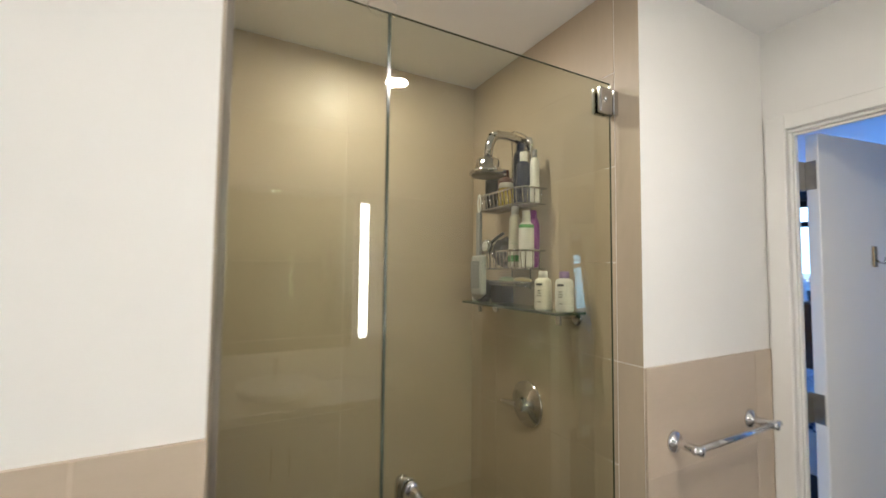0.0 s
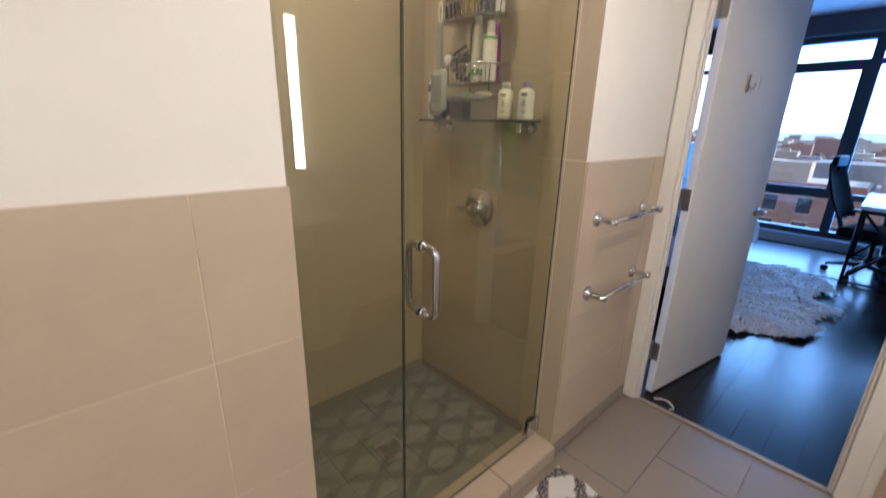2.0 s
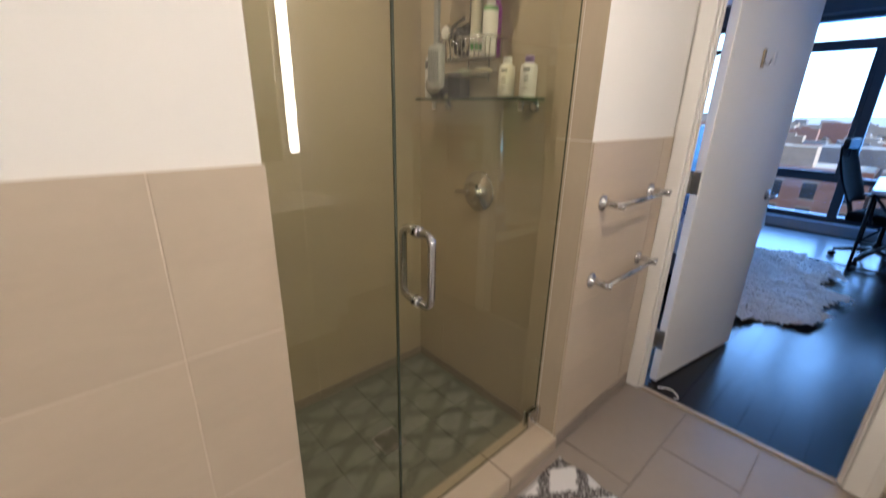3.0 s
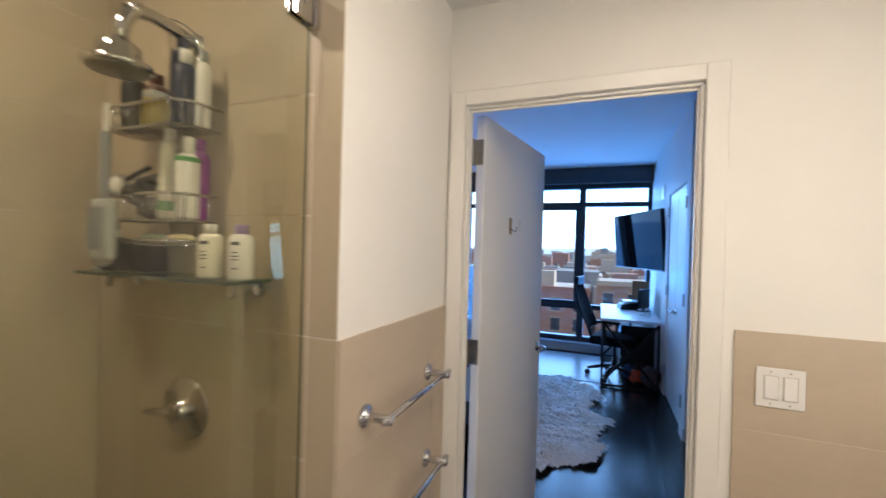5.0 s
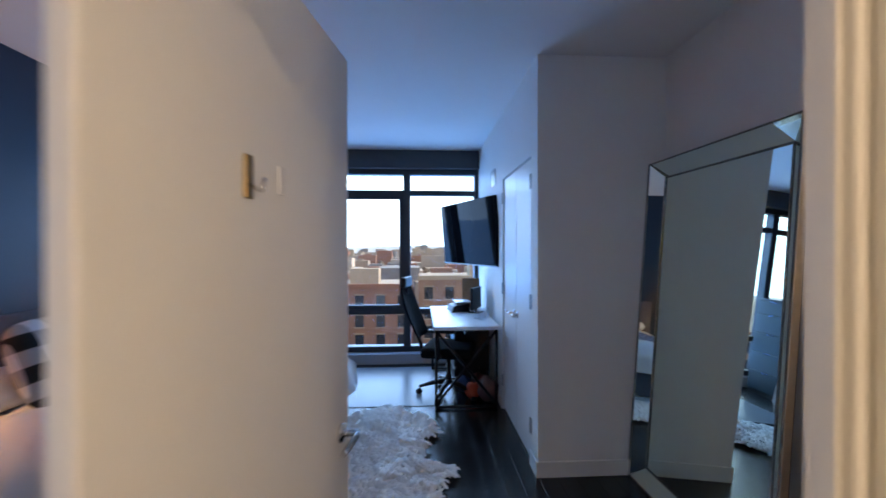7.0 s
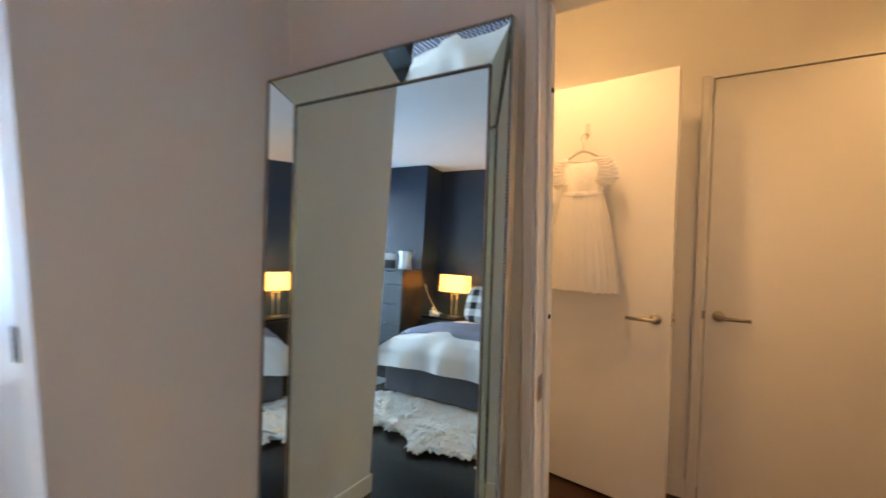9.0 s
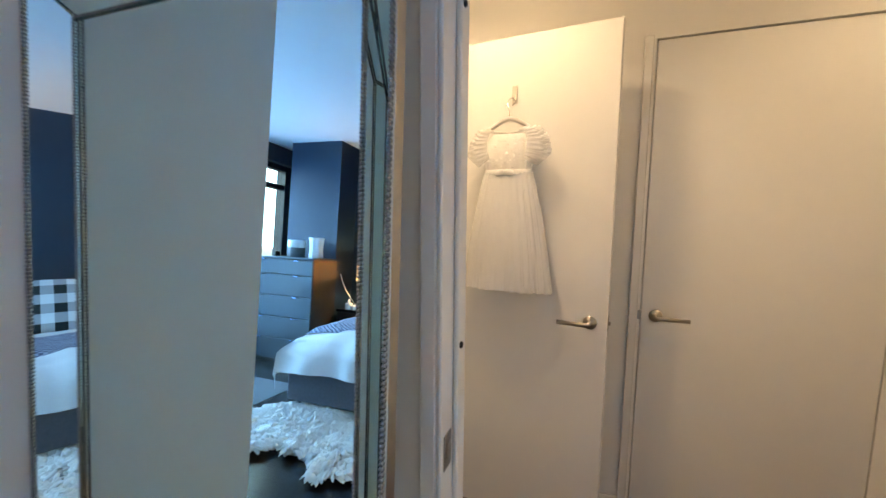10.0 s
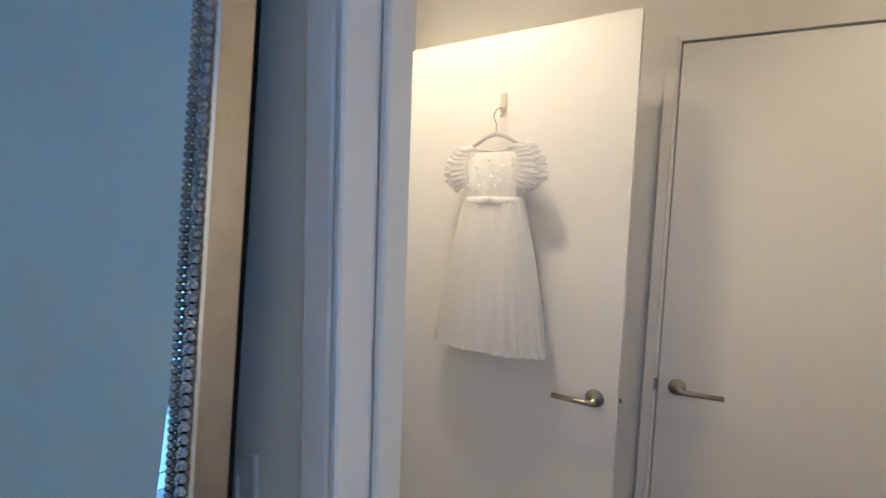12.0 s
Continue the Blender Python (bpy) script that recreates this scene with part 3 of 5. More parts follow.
p = part("shelf_pane", boxes((-0.125, -0.004, -0.275, 0.285, 0.0, 0.009), bevel=0.002), SHELFGLASS, shelf)
part("edge", boxes((-0.1265, -0.1255, -0.275, 0.285, 0.001, 0.008)), GEDGE, shelf)
for y in (-0.235, 0.215):
    bm = boxes((-0.085, -0.002, y - 0.006, y + 0.006, -0.014, -0.001), bevel=0.002)
    box(bm, -0.088, -0.076, y - 0.012, y + 0.012, -0.034, -0.001, 0.003)
    lathe(bm, [(0.0, 0.0), (0.020, 0.0), (0.020, -0.008), (0.012, -0.012)], at=(0, y, -0.018), axis="x", n=18)
    part("bracket", bm, CHROME, shelf)
soap = thing("soap_bar", "pale green and cream soap bars on the caddy tray", "soap", (SX - 0.06, 1.47, 1.452))
bm = bmesh.new()
bmesh.ops.create_uvsphere(bm, u_segments=16, v_segments=8, radius=1, matrix=Matrix.Translation((0, -0.045, 0.012)) @ Matrix.Diagonal((0.026, 0.042, 0.012, 1)))
part("bar", bm, plastic("cream_soap", (0.66, 0.57, 0.36)), soap)
bm = bmesh.new()
bmesh.ops.create_uvsphere(bm, u_segments=16, v_segments=8, radius=1, matrix=Matrix.Translation((0, 0.05, 0.012)) @ Matrix.Diagonal((0.026, 0.036, 0.012, 1)))
part("bar", bm, plastic("green_soap", (0.42, 0.50, 0.33)), soap)
# bath brush hanging on a loop
brush = thing("bath_brush", "translucent grey bath brush hanging from the caddy", "brush", (SX - 0.14, 1.592, 0))
bm = bmesh.new()
tube(bm, [(0, -0.003, 1.795), (0, -0.010, 1.77), (0, -0.008, 1.74), (0, 0, 1.72), (0, 0.008, 1.74), (0, 0.010, 1.77), (0, 0.003, 1.795)], 0.003, 8, True)
part("loop", bm, P_WHITE, brush)
part("brush_handle", boxes((-0.008, 0.008, -0.012, 0.012, 1.555, 1.725), bevel=0.005, seg=2), P_GREY, brush)
part("brush_head", boxes((-0.014, 0.014, -0.038, 0.038, 1.405, 1.557), bevel=0.012, seg=3), plastic("pale_grey_plastic", (0.42, 0.43, 0.42)), brush)
for k in range(5):
    part("bristle_row", boxes((-0.020, -0.0142, -0.026 + k * 0.012, -0.020 + k * 0.012, 1.43, 1.535)), P_GREY, brush)
tallb = bottle("wash_bottle", "white pump bottle on the glass shelf", (SX - 0.07, 1.705, ZS), 0.028, 0.19, P_WHITE, BLACK, 0.5, 0.03, 0.8, band=(INK, 0.11, 0.14))
sp = thing("shower_speaker", "round black waterproof speaker on the glass shelf", "speaker", (SX - 0.085, 1.645, ZS), 20)
bm = bmesh.new()
lathe(bm, [(0.0, -0.035), (0.034, -0.035), (0.042, -0.028), (0.044, -0.012), (0.044, 0.02), (0.036, 0.03), (0.0, 0.03)], at=(0, 0, 0.046), axis="x", n=28)
part("speaker_body", bm, BLACK, sp)
bm = bmesh.new()
lathe(bm, [(0.030, -0.037), (0.033, -0.0385), (0.036, -0.036)], at=(0, 0, 0.046), axis="x", n=28)
part("ring", bm, STEEL, sp)
part("foot", boxes((-0.02, 0.02, -0.02, 0.02, 0, 0.008), bevel=0.002), BLACK, sp)
bx = single("black_box", boxes((-0.03, 0.03, -0.035, 0.035, 0, 0.085), bevel=0.006, seg=2), BLACK, "black plastic tub on the glass shelf", "tub", (SX - 0.055, 1.555, ZS), 5)
# gathered sponge in the lower basket
bm = bmesh.new()
for k in range(80):
    a, b, r = random.uniform(0, 6.28), random.uniform(-1.3, 1.3), 0.048
    c = Vector((r * math.cos(a) * math.cos(b), r * math.sin(a) * math.cos(b), r * math.sin(b)))
    bmesh.ops.create_icosphere(bm, subdivisions=1, radius=random.uniform(0.009, 0.015), matrix=Matrix.Translation(c))
for f in bm.faces:
    f.smooth = True
lo = thing("bath_sponge", "dark gathered bath sponge in the caddy", "sponge", (SX - 0.075, 1.50, Z2 + 0.055))
part("netting", bm, mat("dark_brown_netting", (0.02, 0.017, 0.015), 0.7, 0, 40, 0.3, 0.4, 400), lo)
rz_ = thing("razor", "silver razor with a round head on the caddy rim", "razor", (SX - 0.135, 1.54, 1.59))
bm = bmesh.new()
tube(bm, [(0.0, 0.0, 0.0), (0.02, -0.03, 0.03), (0.04, -0.05, 0.05)], 0.006, 10)
part("grip", bm, BLACK, rz_)
bm = bmesh.new()
lathe(bm, [(0.0, -0.012), (0.024, -0.012), (0.027, -0.006), (0.026, 0.006), (0.0, 0.010)], axis="x", n=22)
part("razor_head", bm, CHROME, rz_)
bm = bmesh.new()
lathe(bm, [(0.0, -0.0135), (0.018, -0.0135), (0.019, -0.0122)], axis="x", n=22)
part("face", bm, P_WHITE, rz_)

# ---- towel bars, switch ----
for z in (1.028, 0.731):
    tb = thing("towel_bar", "chrome towel bar on the tile wainscot", "towel bar", (0, 0.982, z), group="towel bars")
    for x in (1.357, 1.755):
        bm = bmesh.new()
        lathe(bm, [(0.0, 0.0), (0.030, 0.0), (0.030, -0.005), (0.026, -0.012), (0.013, -0.016), (0.012, -0.022), (0.013, -0.075), (0.011, -0.082), (0.0, -0.083)], at=(x, 0, 0), axis="y", n=26)
        part("post", bm, CHROME, tb)
    bm = bmesh.new()
    lathe(bm, [(0.0, 1.338), (0.009, 1.340), (0.009, 1.795), (0.0, 1.797)], at=(0, -0.066, 0), axis="x", n=16)
    part("bar", bm, CHROME, tb)
# greyer white standing in for shade round the rockers, also on the screws
SWGAP = plastic("shaded_white_plastic", (0.50, 0.48, 0.45))
sw = thing("light_switch", "white double rocker light switch on the tile", "light switch", (1.910, -0.052, 1.082))
part("plate", boxes((-0.006, -0.0005, -0.058, 0.058, -0.057, 0.057), bevel=0.002), P_WHITE, sw)
for y in (-0.023, 0.023):
    part("rocker", boxes((-0.010, -0.0055, y - 0.0165, y + 0.0165, -0.033, 0.033), bevel=0.002), CERAMIC, sw)
    part("rocker_gap_shade", boxes((-0.0066, -0.0060, y - 0.0185, y + 0.0185, -0.035, 0.035)), SWGAP, sw)
for y in (-0.023, 0.023):
    for z in (-0.046, 0.046):
        bm = bmesh.new()
        lathe(bm, [(0.0, -0.0075), (0.003, -0.0072), (0.0035, -0.006)], at=(0, y, z), axis="x", n=8)
        part("screw", bm, SWGAP, sw)

# ---- downlights ----
for x, y in ((0.88, 0.21), (0.66, 1.49), (-0.55, 0.21)):
    dl = thing("downlight", "small round recessed downlight", "ceiling light", (x, y, BC), group="bathroom downlights")
    bm = bmesh.new()
    lathe(bm, [(0.038, -0.0005), (0.052, -0.0005), (0.052, -0.004), (0.042, -0.007), (0.038, -0.004)], n=32)
    part("trim_ring", bm, CERAMIC, dl)
    bm = bmesh.new()
    lathe(bm, [(0.0, -0.0015), (0.038, -0.0015), (0.038, -0.0025), (0.0, -0.003)], n=28)
    part("lens", bm, LEDDISC, dl)

# ---- vanity opposite the shower ----
van = thing("vanity", "white vanity with a pale stone top", "vanity", (0, -0.65, 0))
part("body", boxes((-0.10, 1.07, 0.001, 0.43, 0.12, 0.79), bevel=0.003), DOOR, van)
for a, b in ((-0.095, 0.48), (0.49, 1.065)):
    d = part("door", boxes((a, b, 0.431, 0.449, 0.13, 0.74), bevel=0.003), DOOR, van)
    part("handle", boxes((0.44 if a < 0 else 0.52, 0.45 if a < 0 else 0.53, 0.449, 0.47, 0.52, 0.66), bevel=0.003), CHROME, d)
part("plinth", boxes((-0.06, 1.03, 0.001, 0.38, 0.0, 0.12)), TRIM, van)
part("worktop", boxes((-0.12, 1.094, 0.001, 0.46, 0.791, 0.825), bevel=0.004), mat("white_stone", (0.72, 0.70, 0.67), 0.15, 0, 6, 0.06), van, "pale stone top")
bmw = bmesh.new()
lathe(bmw, [(0.0, 0.826), (0.11, 0.827), (0.19, 0.86), (0.205, 0.90), (0.198, 0.90), (0.18, 0.865), (0.10, 0.84), (0.0, 0.838)], at=(0.49, 0.24, 0), n=32)
part("basin", bmw, CERAMIC, van)
bm = bmesh.new()
tube(bm, bend([(0.49, 0.05, 0.826), (0.49, 0.05, 1.0), (0.49, 0.17, 0.98)], 0.05), 0.012, 12)
part("tap", bm, CHROME, van)
vm_ = thing("vanity_mirror", "wall mirror with lit vertical bars", "mirror", (0, -0.65, 0))
part("mirror_pane", boxes((-0.05, 0.93, 0.002, 0.012, 1.02, 1.95)), MIRROR, vm_)
for x in (0.965, -0.115):
    lb = part("light_bar", boxes((x, x + 0.055, 0.030, 0.055, 1.07, 1.915), bevel=0.006, seg=2), LEDBAR, vm_, "lit frosted light bar")
    part("bar_housing", boxes((x - 0.004, x + 0.059, 0.001, 0.030, 1.06, 1.925), bevel=0.003), CHROME, lb)

# ---- toilet beside the wall ----
toi = thing("toilet", "white toilet with a lidded cistern", "toilet", (-0.62, 0.985, 0))
part("cistern", boxes((-0.21, 0.21, -0.20, -0.012, 0.40, 0.735), bevel=0.02, seg=3), CERAMIC, toi)
part("lid", boxes((-0.22, 0.22, -0.212, -0.010, 0.736, 0.768), bevel=0.010, seg=2), CERAMIC, toi)
bm = bmesh.new()
rings(bm, [[(sx * math.cos(a), -0.42 + oy + sy * math.sin(a), z) for a in (2 * math.pi * k / 28 for k in range(28))] for sx, sy, oy, z in ((0.11, 0.20, 0.04, 0.0), (0.115, 0.20, 0.03, 0.15), (0.15, 0.23, 0.0, 0.30), (0.185, 0.27, 0.0, 0.385), (0.185, 0.27, 0.0, 0.40))])
part("bowl", bm, CERAMIC, toi)
bm = bmesh.new()
rings(bm, [[(sx * math.cos(a), -0.42 + sy * math.sin(a), z) for a in (2 * math.pi * k / 28 for k in range(28))] for sx, sy, z in ((0.19, 0.275, 0.402), (0.192, 0.277, 0.42), (0.18, 0.265, 0.43), (0.05, 0.07, 0.432))])
part("seat_lid", bm, P_WHITE, toi)

# ---- bath rug with woven diamonds ----
RUG = mat("white_and_grey_woven_cotton", (0.66, 0.64, 0.62), 0.95, 0, 40, 0.08, 0.8, 500)
t = RUG.node_tree
p_ = t.nodes["Principled BSDF"]
tc = t.nodes.new("ShaderNodeTexCoord")
mp = t.nodes.new("ShaderNodeMapping")
mp.inputs["Rotation"].default_value = (0, 0, radians(45))
mp.inputs["Scale"].default_value = (1.0, 1.0, 1.0)
sq = t.nodes.new("ShaderNodeMapping")
sq.inputs["Scale"].default_value = (5.6, 8.2, 1)
t.links.new(tc.outputs["Object"], sq.inputs[0]), t.links.new(sq.outputs[0], mp.inputs[0])
ns = t.nodes.new("ShaderNodeTexNoise")
ns.inputs["Scale"].default_value = 70
t.links.new(tc.outputs["Object"], ns.inputs[0])
sep = t.nodes.new("ShaderNodeSeparateXYZ")
t.links.new(mp.outputs[0], sep.inputs[0])
vals = []
for k in (0, 1):
    f = t.nodes.new("ShaderNodeMath")
    f.operation = "PINGPONG"
    f.inputs[1].default_value = 0.5
    t.links.new(sep.outputs[k], f.inputs[0])
    vals.append(f.outputs[0])
mn = t.nodes.new("ShaderNodeMath")
mn.operation = "MINIMUM"
t.links.new(vals[0], mn.inputs[0]), t.links.new(vals[1], mn.inputs[1])
jit = t.nodes.new("ShaderNodeMath")
jit.operation = "MULTIPLY_ADD"
jit.inputs[1].default_value = 0.20
t.links.new(ns.outputs[0], jit.inputs[0]), t.links.new(mn.outputs[0], jit.inputs[2])
st = t.nodes.new("ShaderNodeMapRange")
st.inputs[1].default_value, st.inputs[2].default_value = 0.225, 0.275
t.links.new(jit.outputs[0], st.inputs[0])
mx = t.nodes.new("ShaderNodeMix")
mx.data_type = "RGBA"
mx.inputs[6].default_value, mx.inputs[7].default_value = (0.10, 0.09, 0.085, 1), (0.68, 0.66, 0.64, 1)
# white weft showing through the grey bands
wm = t.nodes.new("ShaderNodeMapping")
wm.inputs["Scale"].default_value = (60, 190, 1)
wn = t.nodes.new("ShaderNodeTexNoise")
wn.inputs["Scale"].default_value = 1.0
t.links.new(tc.outputs["Object"], wm.inputs[0]), t.links.new(wm.outputs[0], wn.inputs[0])
wr = t.nodes.new("ShaderNodeMapRange")
wr.inputs[1].default_value, wr.inputs[2].default_value = 0.52, 0.62
t.links.new(wn.outputs[0], wr.inputs[0])
wx = t.nodes.new("ShaderNodeMix")
wx.data_type = "RGBA"
wx.inputs[6].default_value, wx.inputs[7].default_value = (0.075, 0.066, 0.062, 1), (0.50, 0.48, 0.46, 1)
t.links.new(wr.outputs[0], wx.inputs[0]), t.links.new(wx.outputs[2], mx.inputs[6])
t.links.new(st.outputs[0], mx.inputs[0])
t.links.new(mx.outputs[2], p_.inputs["Base Color"])
bm = bmesh.new()
NX, NY = 44, 28
grid = [[bm.verts.new((0.32 + 0.90 * i / NX + 0.006 * math.sin(j * 0.9), 0.33 + 0.60 * j / NY, 0.012 + 0.003 * noise.noise(Vector((i * 0.35, j * 0.35, 1))))) for j in range(NY + 1)] for i in range(NX + 1)]
for i in range(NX):
    for j in range(NY):
        bm.faces.new((grid[i][j], grid[i + 1][j], grid[i + 1][j + 1], grid[i][j + 1])).smooth = True
ext = bmesh.ops.extrude_face_region(bm, geom=list(bm.faces))
bmesh.ops.translate(bm, verts=[v for v in ext["geom"] if isinstance(v, bmesh.types.BMVert)], vec=(0, 0, -0.0115))
bmesh.ops.recalc_face_normals(bm, faces=bm.faces)
single("bath_rug", bm, RUG, "white woven bath rug with dark grey diamonds before the shower", "rug")

# ---- closet doors and vent ----
for name, a, b, lev, sgn in (("door_2", 4.246, 4.698, 4.655, -1), ("door_3", 4.704, 5.154, 4.748, 1)):
    cd = thing(name, "white closet door, closed, one of a pair", "door", (0, -0.212, 0))
    tagged(cd, kind="structure")
    part("door_leaf", boxes((a, b, -0.035, 0.0, 0.012, 2.043), bevel=0.002), DOOR, cd)
    lever(cd, (lev, 0.0, 0.925), 180, 1 if sgn < 0 else -1, CHROME, 0.10, 0.048)
    hx = a - 0.006 if sgn < 0 else b + 0.006
    for z in (1.88, 1.08, 0.26):
        hinge(cd, (hx, 0.0135, z), 180, 0.10, 0.030)
vent = thing("air_vent", "white slatted air vent high on the closet wall", "vent", (5.60, -0.1985, 2.14))
part("vent_frame", boxes((-0.11, 0.11, 0.0, 0.008, -0.075, -0.06), (-0.11, 0.11, 0.0, 0.008, 0.06, 0.075), (-0.11, -0.095, 0.0, 0.008, -0.06, 0.06), (0.095, 0.11, 0.0, 0.008, -0.06, 0.06)), STEEL, vent)
for k in range(7):
    part("slat", boxes((-0.095, 0.095, 0.0005, 0.006, -0.056 + k * 0.0165, -0.047 + k * 0.0165)), STEEL, vent)

# ---- baseboards ----
def board(a, b, y0, y1, material=TRIM, h=0.10):
    structure("baseboard", boxes((a, b, y0, y1, 0.0, h), bevel=0.003), material, "painted baseboard along the wall foot", "baseboard")


board(4.072, 4.084, -1.028, -0.188)
board(4.085, 4.238, -0.199, -0.188)
board(5.162, 6.588, -0.199, -0.188)
board(3.062, 4.071, -1.029, -1.018)
board(1.966, 1.978, 0.99, 2.985)
board(1.966, 1.978, -1.029, 0.10)
board(1.979, 5.556, 2.986, 2.999, NAVY)
board(5.557, 5.569, 2.588, 2.985, NAVY)
board(5.57, 6.30, 2.587, 2.599, NAVY)
board(2.612, 3.499, -2.174, -2.162)
board(0.901, 1.72, -2.174, -2.162)

# ---- entry doorway to the hall ----
ef = thing("entry_casing", "grey-white steel casing of the hall doorway", "door frame")
tagged(ef, kind="structure")
for x0, x1, xa, xb in ((E1, E1 + 0.035, E1 - 0.012, E1 - 0.001), (E0 - 0.055, E0, E0 + 0.001, E0 + 0.012)):
    part("casing_side", boxes((x0, x1, -1.0295, -1.014, 0.002, ET + 0.05), (xa, xb, -1.165, -1.014, 0.002, ET - 0.013), (x0, x1, -1.166, -1.1505, 0.002, ET + 0.05), bevel=0.003), TRIM, ef)
part("casing_head", boxes((E0, E1, -1.0295, -1.014, ET, ET + 0.05), (E0 + 0.001, E1 - 0.001, -1.165, -1.014, ET - 0.013, ET - 0.001), (E0, E1, -1.166, -1.1505, ET, ET + 0.05), bevel=0.003), TRIM, ef)
part("door_stop", boxes((E1 - 0.024, E1 - 0.0125, -1.118, -1.080, 0.002, ET - 0.014), bevel=0.003), TRIM, ef)
part("strike_plate", boxes((E1 - 0.0145, E1 - 0.0125, -1.068, -1.030, 0.87, 0.945), (E1 - 0.016, E1 - 0.0146, -1.058, -1.040, 0.89, 0.925)), STEEL, ef)
for z in (0.40, 1.12, 1.80):
    bm = bmesh.new()
    lathe(bm, [(0.0, -0.006), (0.007, -0.004), (0.008, 0.0)], at=(E1 - 0.024, -1.095, z), axis="x", n=12)
    part("bumper", bm, BLACK, ef)
part("threshold_strip", boxes((E0 + 0.013, E1 - 0.013, -1.10, -1.08, -0.004, 0.004)), DARKMETAL, ef)

ws = thing("light_switch", "white light switch on the wall behind the leaning mirror", "light switch", (3.175, -1.0295, 1.13))
part("plate", boxes((-0.040, 0.040, 0.0, 0.006, -0.060, 0.060), bevel=0.002), P_WHITE, ws)
part("rocker", boxes((-0.0165, 0.0165, 0.0055, 0.010, -0.033, 0.033), bevel=0.002), CERAMIC, ws)

# ---- hall doors ----
hd = thing("door_4", "white hall door standing open along the wall", "door", (3.455, -2.03, 0), 173.4)
tagged(hd, kind="structure")
part("door_leaf", boxes((0.0, 0.762, 0.0, 0.042, 0.012, 2.075), bevel=0.0025), DOOR, hd)
lever(hd, (0.698, 0.0, 0.955), 0, -1, NICKEL, 0.118, 0.05)
part("latch_plate", boxes((0.762, 0.7635, 0.010, 0.032, 0.925, 0.985)), STEEL, hd)
part("latch", boxes((0.7635, 0.772, 0.015, 0.027, 0.948, 0.962), bevel=0.002), NICKEL, hd)
for z in (1.85, 1.06, 0.25):
    hinge(hd, (-0.008, 0.002, z), 0, 0.10, 0.012)
hw = thing("door_5", "white closed hall door with a lever handle", "door", (0, -2.178, 0))
tagged(hw, kind="structure")
part("door_leaf", boxes((H0 + 0.003, H1 - 0.004, -0.042, 0.0, 0.012, 2.058), bevel=0.002), DOOR, hw)
lever(hw, (2.507, 0.0, 0.950), 180, 1, NICKEL, 0.118, 0.05)
for z in (1.85, 1.06, 0.25):
    hinge(hw, (H0 - 0.002, 0.0045, z), 180, 0.10, 0.014)
part("latch", boxes((H1 - 0.0035, H1 + 0.010, -0.006, 0.006, 0.93, 0.97), bevel=0.001), STEEL, hw)
structure("trim", boxes((H1 + 0.012, H1 + 0.045, -2.174, -2.160, 0.0, 2.075), bevel=0.003), TRIM, "narrow white steel frame edge of the hall door", "door frame")
hl = thing("hall_light", "round flush ceiling light in the hall", "ceiling light", (3.25, -1.50, RC), group="hall ceiling lights")
bm = bmesh.new()
lathe(bm, [(0.0, -0.001), (0.075, -0.001), (0.078, -0.012), (0.068, -0.016), (0.0, -0.016)], n=32)
part("rim", bm, CERAMIC, hl)
bm = bmesh.new()
lathe(bm, [(0.0, -0.030), (0.035, -0.028), (0.060, -0.017), (0.0, -0.0165)], n=32)
part("diffuser", bm, glow("warm_diffuser", (1.0, 0.80, 0.55), 12.0), hl)
copy_thing(hl, pose(1.70, -1.46, RC))

# ---- dress on its hanger ----
TULLE = bpy.data.materials.new("white_tulle")
TULLE.use_nodes = True
tt = TULLE.node_tree
bs = tt.nodes["Principled BSDF"]
bs.inputs["Base Color"].default_value, bs.inputs["Roughness"].default_value = (0.95, 0.95, 0.95, 1), 0.9
tr_, mx_ = tt.nodes.new("ShaderNodeBsdfTransparent"), tt.nodes.new("ShaderNodeMixShader")
wv = tt.nodes.new("ShaderNodeTexNoise")
wv.inputs["Scale"].default_value = 500
rg = tt.nodes.new("ShaderNodeMapRange")
rg.inputs[1].default_value, rg.inputs[2].default_value = 0.3, 0.7
rg.inputs[3].default_value, rg.inputs[4].default_value = 0.36, 0.68
tt.links.new(wv.outputs[0], rg.inputs[0]), tt.links.new(rg.outputs[0], mx_.inputs[0])
tl_, m2_ = tt.nodes.new("ShaderNodeBsdfTranslucent"), tt.nodes.new("ShaderNodeMixShader")
tl_.inputs[0].default_value, m2_.inputs[0].default_value = (0.94, 0.94, 0.94, 1), 0.22
tt.links.new(bs.outputs[0], m2_.inputs[1]), tt.links.new(tl_.outputs[0], m2_.inputs[2])
tt.links.new(tr_.outputs[0], mx_.inputs[1]), tt.links.new(m2_.outputs[0], mx_.inputs[2])
tt.links.new(mx_.outputs[0], tt.nodes["Material Output"].inputs[0])
SATIN = mat("white_satin_lining", (0.90, 0.89, 0.87), 0.55, 0, 30, 0.03, 0.2, 120)
LACE = mat("white_fluffy_tulle", (0.90, 0.89, 0.87), 0.95, 0, 60, 0.05, 0.6, 400)
for m_ in (LACE, SATIN):
    t = m_.node_tree
    tl_, mx_ = t.nodes.new("ShaderNodeBsdfTranslucent"), t.nodes.new("ShaderNodeMixShader")
    tl_.inputs[0].default_value = (0.92, 0.91, 0.88, 1)
    mx_.inputs[0].default_value = 0.18
    t.links.new(t.nodes["Principled BSDF"].outputs[0], mx_.inputs[1]), t.links.new(tl_.outputs[0], mx_.inputs[2])
    t.links.new(mx_.outputs[0], t.nodes["Material Output"].inputs[0])

